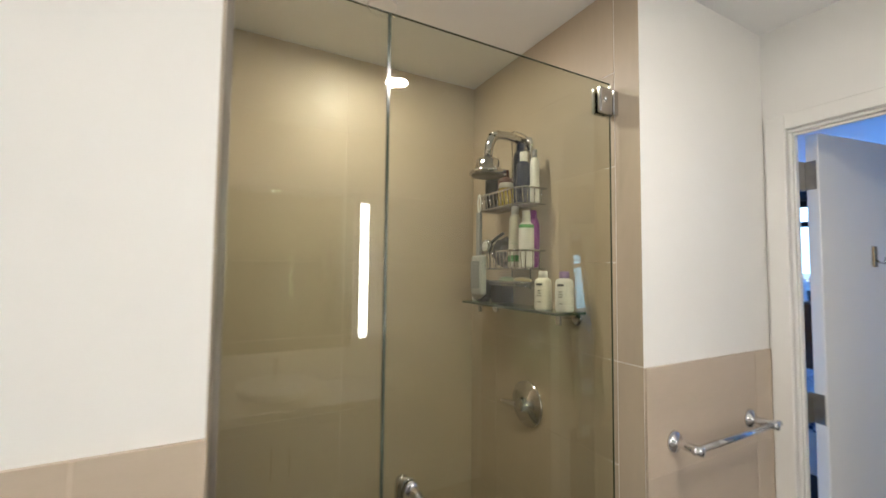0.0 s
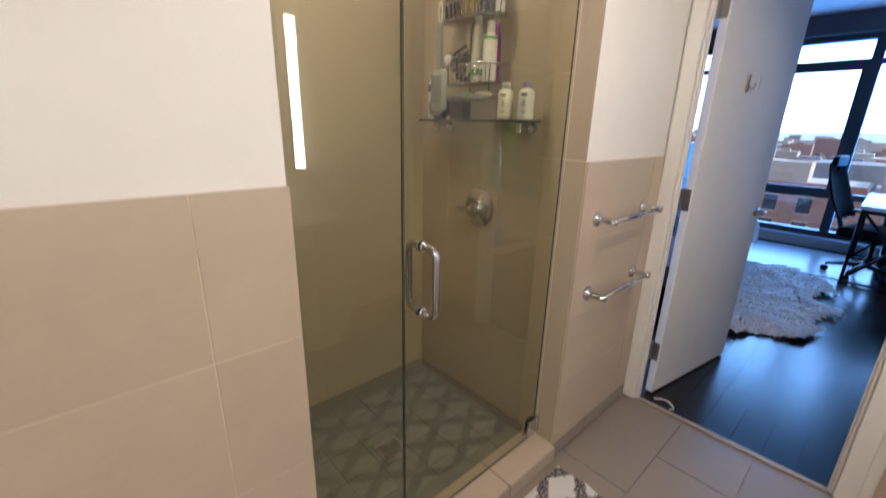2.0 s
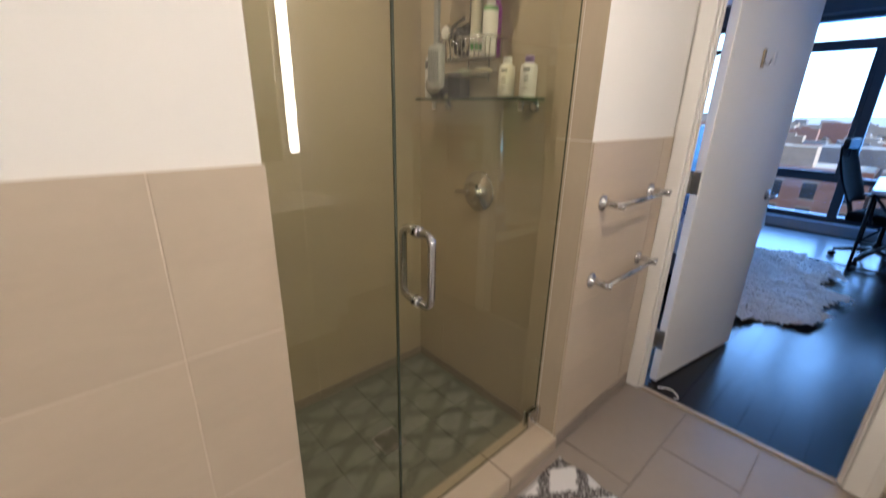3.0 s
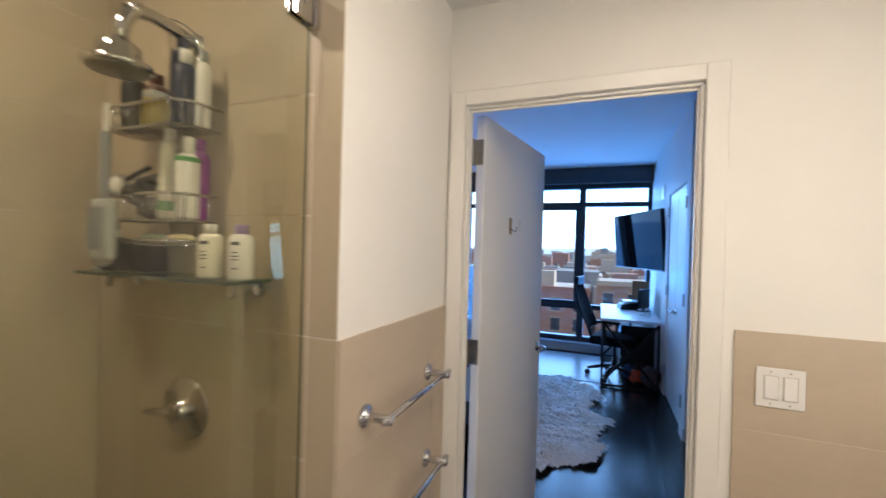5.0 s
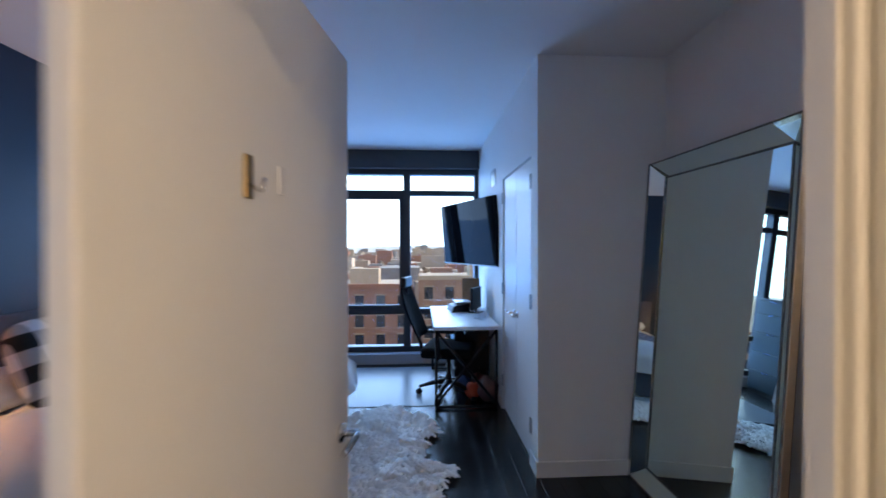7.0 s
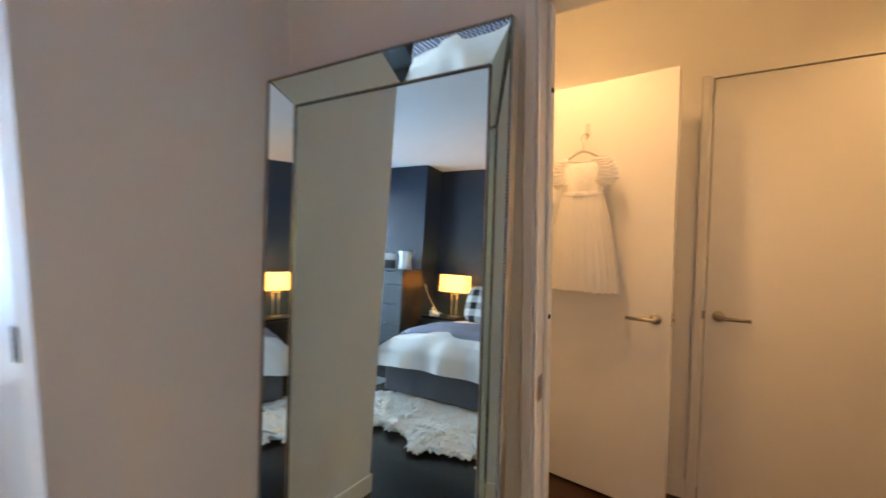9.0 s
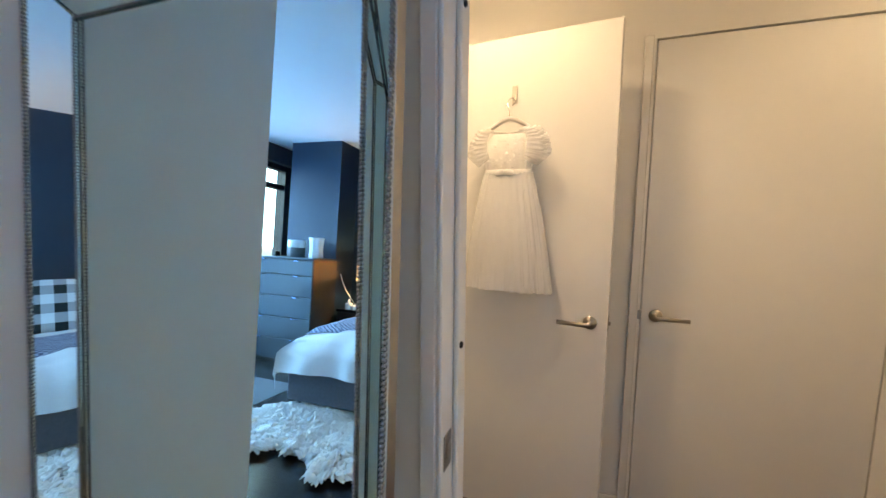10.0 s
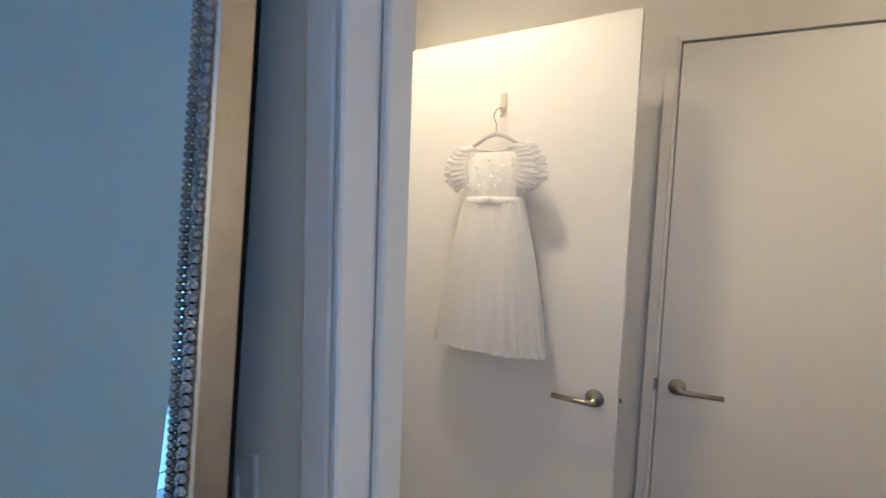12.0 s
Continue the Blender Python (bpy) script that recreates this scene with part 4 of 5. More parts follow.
DM = pose(3.455, -2.03, 0, 0, 0, 173.4) @ pose(0.37, -0.062, 0)
dress = new("dress")
dress.matrix_world = DM
tagged(dress, "white tulle dress with flutter sleeves on a hanger on the door", "dress")


def cloth(levels, n=72, ripple=0.0, seed=0, waves=15):
    bm = bmesh.new()
    loops = []
    for z, w, d, amp in levels:
        ring = []
        for k in range(n):
            a = 2 * math.pi * k / n
            r = 1 + amp * math.sin(waves * a + seed + 2.2 * z) + 0.5 * amp * math.sin((waves * 2 + 3) * a + 1.7 * seed + 5 * z)
            ring.append((w * r * math.cos(a), d * r * math.sin(a), z + amp * 0.03 * math.sin(7 * a)))
        loops.append(ring)
    return rings(bm, loops, caps=False)


part("bodice", cloth([(1.685, 0.066, 0.024, 0.0), (1.66, 0.092, 0.032, 0.02), (1.61, 0.098, 0.036, 0.03), (1.56, 0.096, 0.036, 0.02), (1.53, 0.092, 0.034, 0.02)], seed=1), LACE, dress)
bm = cloth([(1.535, 0.086, 0.030, 0.01), (1.45, 0.092, 0.034, 0.03), (1.30, 0.104, 0.038, 0.04), (1.165, 0.112, 0.040, 0.05)], seed=2)
for v in bm.verts:
    v.co.x += 0.075 * (1.535 - v.co.z)
part("underskirt", bm, SATIN, dress, "opaque satin lining, shorter than the tulle")
for s, (f, z1) in enumerate(((1.0, 1.078), (1.06, 1.070), (1.10, 1.066))):
    part("tulle_layer", cloth([(1.535, 0.092 * f, 0.034 * f, 0.012), (1.47, 0.105 * f, 0.040 * f, 0.02), (1.36, 0.126 * f, 0.045 * f, 0.028), (1.22, 0.148 * f, 0.048 * f, 0.034), (z1, 0.166 * f, 0.050 * f, 0.04)], n=120, seed=3 + s, waves=17 + 5 * s), TULLE, dress, "sheer tulle layer")
bm = bmesh.new()
rings(bm, [[((0.094 + o) * math.cos(2 * math.pi * k / 40), (0.036 + o) * math.sin(2 * math.pi * k / 40), z) for k in range(40)] for z, o in ((1.525, 0.001), (1.528, 0.003), (1.545, 0.003), (1.548, 0.001))], caps=False)
part("waistband", bm, SATIN, dress)
bm = bmesh.new()
for sx in (-1, 1):
    bmesh.ops.create_uvsphere(bm, u_segments=12, v_segments=6, radius=1, matrix=Matrix.Translation((sx * 0.020, -0.042, 1.536)) @ Matrix.Rotation(sx * 0.35, 4, "Y") @ Matrix.Diagonal((0.020, 0.006, 0.011, 1)))
part("bow", bm, SATIN, dress)
bm = bmesh.new()
rnd = random.Random(17)
for k in range(170):
    a = rnd.uniform(0, 6.283)
    z = rnd.uniform(1.555, 1.66)
    w = 0.098 if z < 1.64 else 0.098 - 0.5 * (z - 1.64)
    c = Vector((w * math.cos(a), 0.038 * math.sin(a), z))
    s_ = rnd.uniform(0.004, 0.009)
    q = rnd.uniform(0, 6.283)
    o = Vector((math.cos(a), math.sin(a), 0)) * 0.008
    vs = [bm.verts.new(c + Vector((s_ * math.cos(q + j), 0, s_ * math.sin(q + j))) + o * rnd.random()) for j in (0, 1.6, 3.1)]
    bm.faces.new(vs)
part("ruffle", bm, LACE, dress, "ruffled tulle on the bodice")


def flounce(sx, k):
    """One gathered layer of a flutter sleeve, from the neck over the shoulder down to the armpit."""
    bm = bmesh.new()
    inner = [(0.045, 1.692), (0.072, 1.690), (0.082, 1.660), (0.080, 1.620), (0.070, 1.590)]
    outer = [(0.078, 1.712), (0.128, 1.706), (0.160, 1.665), (0.172, 1.605), (0.120, 1.560)]
    n, rows = 84, []
    for i in range(n + 1):
        u = i / n * (len(inner) - 1)
        a = min(int(u), len(inner) - 2)
        p, q = (Vector(e[a]).lerp(Vector(e[a + 1]), u - a) for e in (inner, outer))
        row = []
        for j in range(6):
            t = j / 5
            c = p.lerp(q, t * (0.72 + 0.15 * k))
            w = t * (0.003 * math.sin(i * 0.8 + 2.1 * k + sx) + 0.002 * math.sin(i * 2.3 + k) + 0.006 * noise.noise(Vector((i * 0.7, j, k))))
            row.append(bm.verts.new((sx * (c.x + 0.5 * w), -0.026 - 0.005 * (2 - k) - 0.005 * math.sin(math.pi * t) + 0.012 * t + w, c.y + 0.6 * w)))
        rows.append(row)
    for a, b in zip(rows, rows[1:]):
        for j in range(5):
            bm.faces.new((a[j], b[j], b[j + 1], a[j + 1])).smooth = True
    return bm


for sx in (-1, 1):
    for k in range(3):
        part("sleeve", flounce(sx, k), TULLE, dress, "gathered flutter sleeve")
bm = bmesh.new()
rnd = random.Random(11)
for k in range(130):
    z = 1.07 + 0.40 * rnd.random() ** 1.6
    a = -math.pi / 2 + rnd.uniform(-1.2, 1.2)
    w = 0.166 - 0.17 * (z - 1.07)
    bmesh.ops.create_icosphere(bm, subdivisions=1, radius=rnd.uniform(0.0010, 0.0018), matrix=Matrix.Translation((w * 1.08 * math.cos(a), -0.054, z)))
tagged(part("sequin_scatter", bm, CHROME, dress, "tiny silver sequins"), kind="stuff")
hang = new("clothes_hanger")
hang.matrix_world = DM
tagged(hang, "pale grey velvet hanger with a wire hook", "hanger")
bm = bmesh.new()
tube(bm, [(-0.10, 0, 1.695), (-0.07, 0, 1.715), (-0.03, 0, 1.738), (0, 0, 1.746), (0.03, 0, 1.738), (0.07, 0, 1.715), (0.10, 0, 1.695)], [0.006, 0.0075, 0.0085, 0.009, 0.0085, 0.0075, 0.006], 10)
tube(bm, [(-0.085, 0, 1.700), (0, 0, 1.690), (0.085, 0, 1.700)], 0.0045, 8)
part("hanger_bar", bm, plastic("grey_velvet", (0.55, 0.53, 0.52), 0.9), hang)
bm = bmesh.new()
tube(bm, [(0, 0, 1.748), (0, 0, 1.775), (-0.008, 0.004, 1.79), (-0.016, 0.014, 1.805), (-0.010, 0.022, 1.825), (0.002, 0.026, 1.832), (0.010, 0.026, 1.822)], 0.0022, 8)
tube(bm, [(0.004, 0.02, 1.80), (0.016, 0.02, 1.812), (0.018, 0.024, 1.826), (0.004, 0.028, 1.832)], 0.0022, 8)
part("wire_hook", bm, NICKEL, hang)
dh = new("door_hook")
dh.matrix_world = DM
tagged(dh, "clear oval adhesive hook on the hall door", "hook")
bm = boxes((-0.011, 0.011, 0.056, 0.061, 1.815, 1.885), bevel=0.0022)
part("plate", bm, plastic("pale_clear_plastic", (0.68, 0.63, 0.55), 0.15), dh)
bm = bmesh.new()
tube(bm, bend([(0, 0.056, 1.83), (0, 0.036, 1.825), (0, 0.030, 1.845)], 0.008), 0.004, 8)
part("prong", bm, plastic("clear_prong", (0.66, 0.62, 0.55), 0.15), dh)

# ---- leaning mirror ----
mir = new("leaning_mirror")
mir.matrix_world = pose(3.572, -0.851, 0.002, 4.0, 0, 1.2)
tagged(mir, "tall floor mirror leaning on the wall, silver beaded frame", "mirror")
HW_, HH, FW, RISE = 0.505, 1.962, 0.088, 0.058
iw, z0i, z1i = HW_ - FW, FW, HH - 0.090
part("mirror_pane", boxes((-iw, iw, -0.006, 0.0, z0i, z1i)), MIRROR, mir)
part("backing", boxes((-HW_ + 0.05, HW_ - 0.05, -0.036, -0.0065, 0.05, HH - 0.012)), BLACK, mir)
O = [(-HW_, 0.0), (HW_, 0.0), (HW_, HH), (-HW_, HH)]
I = [(-iw, z0i), (iw, z0i), (iw, z1i), (-iw, z1i)]
for k, nm in enumerate(("bottom_strip", "side_strip", "top_strip", "side_strip")):
    (ax, az), (bx_, bz) = O[k], O[(k + 1) % 4]
    (cx, cz), (dx, dz) = I[(k + 1) % 4], I[k]
    bm = bmesh.new()
    f_ = [bm.verts.new(p) for p in ((ax, RISE, az), (bx_, RISE, bz), (cx, 0.002, cz), (dx, 0.002, dz))]
    b_ = [bm.verts.new(p) for p in ((ax, RISE - 0.006, az), (bx_, RISE - 0.006, bz), (cx, -0.004, cz), (dx, -0.004, dz))]
    bm.faces.new(f_), bm.faces.new(b_[::-1])
    for i in range(4):
        bm.faces.new((f_[i], f_[(i + 1) % 4], b_[(i + 1) % 4], b_[i]))
    bmesh.ops.recalc_face_normals(bm, faces=bm.faces)
    part(nm, bm, MIRROR, mir, "bevelled mirror strip")
part("frame_side", boxes((HW_ - 0.002, HW_ + 0.007, 0.024, RISE + 0.002, 0.0, HH), bevel=0.002), CHAMP, mir)
part("frame_side", boxes((-HW_ - 0.007, -HW_ + 0.002, 0.024, RISE + 0.002, 0.0, HH), bevel=0.002), CHAMP, mir)
part("frame_top", boxes((-HW_ + 0.002, HW_ - 0.002, 0.024, RISE + 0.002, HH - 0.002, HH + 0.007), bevel=0.002), CHAMP, mir)
part("frame_bottom", boxes((-HW_ + 0.002, HW_ - 0.002, 0.024, RISE + 0.002, -0.002, 0.006), bevel=0.002), CHAMP, mir)


def beads(a, b, r, pitch):
    a, b = Vector(a), Vector(b)
    n = int((b - a).length / pitch)
    pts, rad = [], []
    for k in range(n):
        for u, q in ((0.0, 0.30), (0.22, 0.86), (0.5, 1.0), (0.78, 0.86)):
            pts.append(a.lerp(b, (k + u) / n)), rad.append(r * q)
    return tube(bmesh.new(), pts, rad, 7)


for (a, b) in (((-HW_, 0.0), (-HW_, HH)), ((HW_, 0.0), (HW_, HH)), ((-HW_, HH), (HW_, HH)), ((-HW_, 0.003), (HW_, 0.003))):
    part("bead_strip", beads((a[0], RISE + 0.004, a[1]), (b[0], RISE + 0.004, b[1]), 0.0054, 0.0098), BEADS, mir, "row of silver beads")
for (a, b) in (((-iw, z0i), (-iw, z1i)), ((iw, z0i), (iw, z1i)), ((-iw, z1i), (iw, z1i)), ((-iw, z0i), (iw, z0i))):
    part("bead_strip", beads((a[0], 0.005, a[1]), (b[0], 0.005, b[1]), 0.0042, 0.0080), BEADS, mir, "row of small silver beads")

# ---- desk, chair, television ----
desk = thing("desk", "white-topped desk on black crossed steel legs", "desk", (5.76, 0.125, 0))
part("tabletop", boxes((-0.64, 0.64, -0.295, 0.295, 0.715, 0.745), bevel=0.003), DESKTOP, desk)
for x in (-0.58, 0.58):
    bm = bmesh.new()
    for a, b in (((x, -0.27, 0.002), (x, -0.27, 0.714)), ((x, 0.27, 0.002), (x, 0.27, 0.714)), ((x, -0.27, 0.04), (x, 0.27, 0.70)), ((x, 0.27, 0.04), (x, -0.27, 0.70)), ((x, -0.27, 0.02), (x, 0.27, 0.02))):
        tube(bm, [a, b], 0.013, 8)
    part("leg_frame", bm, DARKMETAL, desk)
part("apron", boxes((-0.57, 0.57, -0.01, 0.01, 0.66, 0.714)), DARKMETAL, desk)

chair = thing("office_chair", "black mesh office chair pulled up to the desk", "chair", (5.55, 0.26, 0), -14)
for k in range(5):
    a = math.radians(72 * k + 100)
    bm = bmesh.new()
    tube(bm, [(0, 0, 0.13), (0.15 * math.cos(a), 0.15 * math.sin(a), 0.115), (0.29 * math.cos(a), 0.29 * math.sin(a), 0.075)], [0.030, 0.022, 0.015], 10)
    l_ = part("leg", bm, BLACK, chair)
    bm = bmesh.new()
    lathe(bm, [(0.0, -0.022), (0.026, -0.020), (0.028, -0.006), (0.028, 0.006), (0.026, 0.020), (0.0, 0.022)], at=(0, 0, 0), axis="x", n=16)
    part("castor", bm, BLACK, l_, m=pose(0.29 * math.cos(a), 0.29 * math.sin(a), 0.030, 0, 0, math.degrees(a) + 60))
bm = bmesh.new()
lathe(bm, [(0.0, 0.10), (0.032, 0.11), (0.030, 0.20), (0.018, 0.21), (0.018, 0.41), (0.0, 0.41)], n=16)
part("gas_column", bm, BLACK, chair)
bm = bmesh.new()
box(bm, -0.25, 0.25, -0.26, 0.23, 0.40, 0.50, 0.040, 3)
part("seat", bm, MESHBLK, chair)
bm = bmesh.new()
rows_ = []
for i in range(13):
    z = 0.56 + 0.52 * i / 12
    w = 0.215 * (1 - 0.30 * (abs(i - 5) / 7) ** 2.2)
    rows_.append([(w * (2 * k / 12 - 1), 0.23 + 0.05 * math.sin((z - 0.5) * 3.2) - 0.05 * (1 - (2 * k / 12 - 1) ** 2) * -0.6 + 0.30 * (z - 0.56), z) for k in range(13)])
V = [[bm.verts.new(p) for p in r] for r in rows_]
for i in range(12):
    for k in range(12):
        bm.faces.new((V[i][k], V[i][k + 1], V[i + 1][k + 1], V[i + 1][k])).smooth = True
e_ = bmesh.ops.extrude_face_region(bm, geom=list(bm.faces))
bmesh.ops.translate(bm, verts=[v for v in e_["geom"] if isinstance(v, bmesh.types.BMVert)], vec=(0, 0.018, 0))
bmesh.ops.recalc_face_normals(bm, faces=bm.faces)
part("backrest", bm, MESHBLK, chair)
bm = bmesh.new()
tube(bm, bend([(0, 0.0, 0.41), (0, 0.25, 0.40), (0, 0.33, 0.62), (0, 0.40, 0.80)], 0.07), 0.020, 10)
part("back_bar", bm, BLACK, chair)
bm = bmesh.new()
box(bm, -0.13, 0.13, 0.40, 0.45, 1.05, 1.15, 0.018, 2)
tube(bm, [(0, 0.42, 0.98), (0, 0.425, 1.08)], 0.012, 8)
part("headrest", bm, BLACK, chair)
for sx in (-1, 1):
    bm = bmesh.new()
    tube(bm, bend([(sx * 0.20, 0.02, 0.42), (sx * 0.29, 0.04, 0.44), (sx * 0.29, 0.05, 0.66)], 0.05), 0.014, 8)
    box(bm, sx * 0.29 - 0.035, sx * 0.29 + 0.035, -0.11, 0.14, 0.66, 0.69, 0.012, 2)
    part("armrest", bm, BLACK, chair)
single("chair_mat", boxes((-0.60, 0.60, -0.28, 0.98, 0.0, 0.005), bevel=0.001), MAT, "pale plastic chair mat on the dark floor by the window", "mat", (5.86, 0.66, 0.0005))

tv = thing("television", "flat black television on a swung-out wall arm", "television", (5.91, 0.050, 1.585), 20.3)
tv.matrix_world = pose(5.91, 0.050, 1.585, -4.5, 0, 20.3)
part("panel", boxes((-0.62, 0.62, -0.045, -0.004, -0.33, 0.35), bevel=0.006, seg=2), BLACK, tv)
part("screen", boxes((-0.612, 0.612, -0.004, -0.001, -0.318, 0.342)), SCREEN, tv)
part("bezel", boxes((-0.62, 0.62, -0.004, 0.001, -0.33, -0.319)), STEEL, tv)
bm = boxes((-0.12, 0.12, -0.075, -0.0455, -0.12, 0.12))
tube(bm, [(0, -0.07, 0), (-0.10, -0.15, 0), (-0.02, -0.265, 0)], 0.018, 8)
part("wall_arm", bm, DARKMETAL, tv)

ped = thing("drawer_unit", "black drawer unit in the shade under the desk", "drawers", (5.88, -0.02, 0))
part("carcass", boxes((-0.24, 0.24, -0.14, 0.20, 0.03, 0.60), bevel=0.004), BLACK, ped)
for z in (0.05, 0.24, 0.43):
    part("drawer", boxes((-0.235, 0.235, 0.2005, 0.216, z, z + 0.165), bevel=0.003), BLACK, ped)
for a in (-0.2, 0.2):
    part("castor", boxes((a - 0.02, a + 0.02, -0.02, 0.02, 0.0, 0.03)), BLACK, ped)

# things on and under the desk
pr = thing("desk_printer", "small black printer with white paper on the desk", "printer", (6.05, 0.12, 0.746), 8)
bm = bmesh.new()
rings(bm, [[(-0.13, -0.10, 0.0), (0.13, -0.10, 0.0), (0.13, 0.10, 0.0), (-0.13, 0.10, 0.0)], [(-0.13, -0.10, 0.09), (0.13, -0.10, 0.09), (0.12, 0.08, 0.06), (-0.12, 0.08, 0.06)]])
for f in bm.faces:
    f.smooth = False
part("printer_body", bm, BLACK, pr)
part("paper", boxes((-0.10, 0.14, -0.14, 0.03, 0.0915, 0.1005), (-0.13, 0.05, -0.13, 0.05, 0.101, 0.106)), P_WHITE, pr)
mon = thing("monitor", "black monitor seen from its edge", "monitor", (5.90, -0.06, 0.746), -28)
part("panel", boxes((-0.14, 0.14, -0.012, 0.012, 0.04, 0.27), bevel=0.004), BLACK, mon)
part("stand", boxes((-0.07, 0.07, -0.06, 0.06, 0, 0.008), (-0.02, 0.02, -0.008, 0.008, 0.008, 0.05)), BLACK, mon)
single("cork_board", boxes((-0.012, 0.012, -0.10, 0.10, 0, 0.34), bevel=0.003), mat("tan_cork", (0.34, 0.17, 0.09), 0.9, 0, 30, 0.2, 0.4, 200), "tan cork panel leaning behind the monitor", "panel", (6.25, -0.05, 0.746), -20)
for x, y, h in ((5.45, -0.06, 0.085), (5.53, -0.02, 0.07), (5.58, -0.11, 0.10)):
    gb = thing("glass_jar", "clear glass jar on the desk", "jar", (x, y, 0.746), group="jars on the desk")
    bm = bmesh.new()
    lathe(bm, [(0.0, 0.0), (0.030, 0.0), (0.034, 0.01), (0.034, h - 0.01), (0.030, h), (0.028, h), (0.031, h - 0.01), (0.031, 0.012), (0.0, 0.006)], n=22)
    part("jar_body", bm, PANE, gb)
for x, y, s_, c, rz in ((5.42, 0.04, 0.085, (0.50, 0.06, 0.02), 20), (5.55, -0.04, 0.11, (0.10, 0.02, 0.02), -15), (5.36, -0.09, 0.12, (0.12, 0.06, 0.06), 10), (5.60, 0.10, 0.085, (0.03, 0.07, 0.16), 40)):
    bm = bmesh.new()
    bmesh.ops.create_icosphere(bm, subdivisions=3, radius=1)
    for v in bm.verts:
        k = 1 + 0.22 * noise.noise(v.co * 1.7 + Vector((x * 9, y * 7, 0)))
        v.co = Vector((v.co.x * s_ * k, v.co.y * s_ * 0.8 * k, max(0.0, (v.co.z + 0.95) * s_ * 0.95 * k)))
    for f in bm.faces:
        f.smooth = True
    b = thing("cloth_bag", "crumpled coloured cloth bag under the desk", "bag", (x, y, 0.001), rz, "bags under the desk")
    part("sack", bm, mat("bag_cloth", c, 0.85, 0, 14, 0.2, 0.5, 120), b)
    bm = bmesh.new()
    tube(bm, bend([(-0.04, 0, s_ * 1.6), (-0.03, 0, s_ * 2.3), (0.03, 0, s_ * 2.3), (0.04, 0, s_ * 1.6)], 0.03), 0.005, 6)
    part("strap", bm, BLACK, b)

# ---- sheepskin rug ----
def pelt(x, y):
    """Inside of the lobed outline of four joined hides."""
    u = (x - 4.14) / 1.0
    if abs(u) > 1:
        return False
    w = 0.485 * (1 - abs(u) ** 5) * (0.90 + 0.14 * math.cos(u * 9.4) + 0.035 * math.sin(u * 23 + 1))
    c = 0.885 + 0.03 * math.sin(u * 4)
    return abs(y - c) < w


fur = thing("sheepskin_rug", "cream long-haired sheepskin rug on the dark floor", "rug", (0, 0, 0))
bm = bmesh.new()
st_ = 0.03
cells = {}
for i in range(70):
    for j in range(46):
        if all(pelt(3.12 + (i + a) * st_, 0.24 + (j + b) * st_) for a in (0, 1) for b in (0, 1)):
            for a in (0, 1):
                for b in (0, 1):
                    key = (i + a, j + b)
                    if key not in cells:
                        px, py = 3.12 + key[0] * st_, 0.24 + key[1] * st_
                        cells[key] = bm.verts.new((px, py, 0.018 + 0.022 * noise.noise(Vector((px * 7, py * 7, 3)))))
            bm.faces.new((cells[i, j], cells[i + 1, j], cells[i + 1, j + 1], cells[i, j + 1])).smooth = True
e_ = bmesh.ops.extrude_face_region(bm, geom=list(bm.faces))
bmesh.ops.translate(bm, verts=[v for v in e_["geom"] if isinstance(v, bmesh.types.BMVert)], vec=(0, 0, -0.018))
for v in bm.verts:
    v.co.z = max(v.co.z, 0.002)
bmesh.ops.recalc_face_normals(bm, faces=bm.faces)
part("hide", bm, FUR, fur)
rnd = random.Random(21)
fv, ff = [], []
count = 0
while count < 8000:
    x, y = rnd.uniform(3.10, 5.18), rnd.uniform(0.22, 1.50)
    if not pelt(x, y):
        continue
    count += 1
    flow = 2.2 * noise.noise(Vector((x * 2.3, y * 2.3, 7))) * math.pi + rnd.uniform(-0.5, 0.5)
    clump = 0.5 + 0.9 * abs(noise.noise(Vector((x * 11, y * 11, 4))))
    hgt, ln, wd = rnd.uniform(0.030, 0.070) * clump, rnd.uniform(0.045, 0.105), rnd.uniform(0.008, 0.018)
    dx, dy = math.cos(flow), math.sin(flow)
    base = 0.014 + 0.022 * noise.noise(Vector((x * 7, y * 7, 3)))
    i0 = len(fv)
    for u, q, zz in ((0.0, 1.0, base), (0.45, 1.1, base + hgt), (0.85, 0.7, base + hgt * 0.8)):
        cx_, cy_ = x + dx * ln * u, y + dy * ln * u
        fv += [(cx_ - dy * wd * q, cy_ + dx * wd * q, max(zz - 0.004, 0.003)), (cx_, cy_, zz + 0.005), (cx_ + dy * wd * q, cy_ - dx * wd * q, max(zz - 0.004, 0.003))]
    fv.append((x + dx * ln, y + dy * ln, max(base + hgt * 0.45, 0.003)))
    for r in (0, 3):
        ff += [(i0 + r, i0 + r + 1, i0 + r + 4, i0 + r + 3), (i0 + r + 1, i0 + r + 2, i0 + r + 5, i0 + r + 4)]
    ff += [(i0 + 6, i0 + 7, i0 + 9), (i0 + 7, i0 + 8, i0 + 9)]
me = bpy.data.meshes.new("wool")
me.from_pydata(fv, [], ff)
me.materials.append(FUR)
for pl in me.polygons:
    pl.use_smooth = True
pile = tagged(new("wool", me), "long cream wool locks")
pile.parent = fur
tagged(pile, kind="stuff")

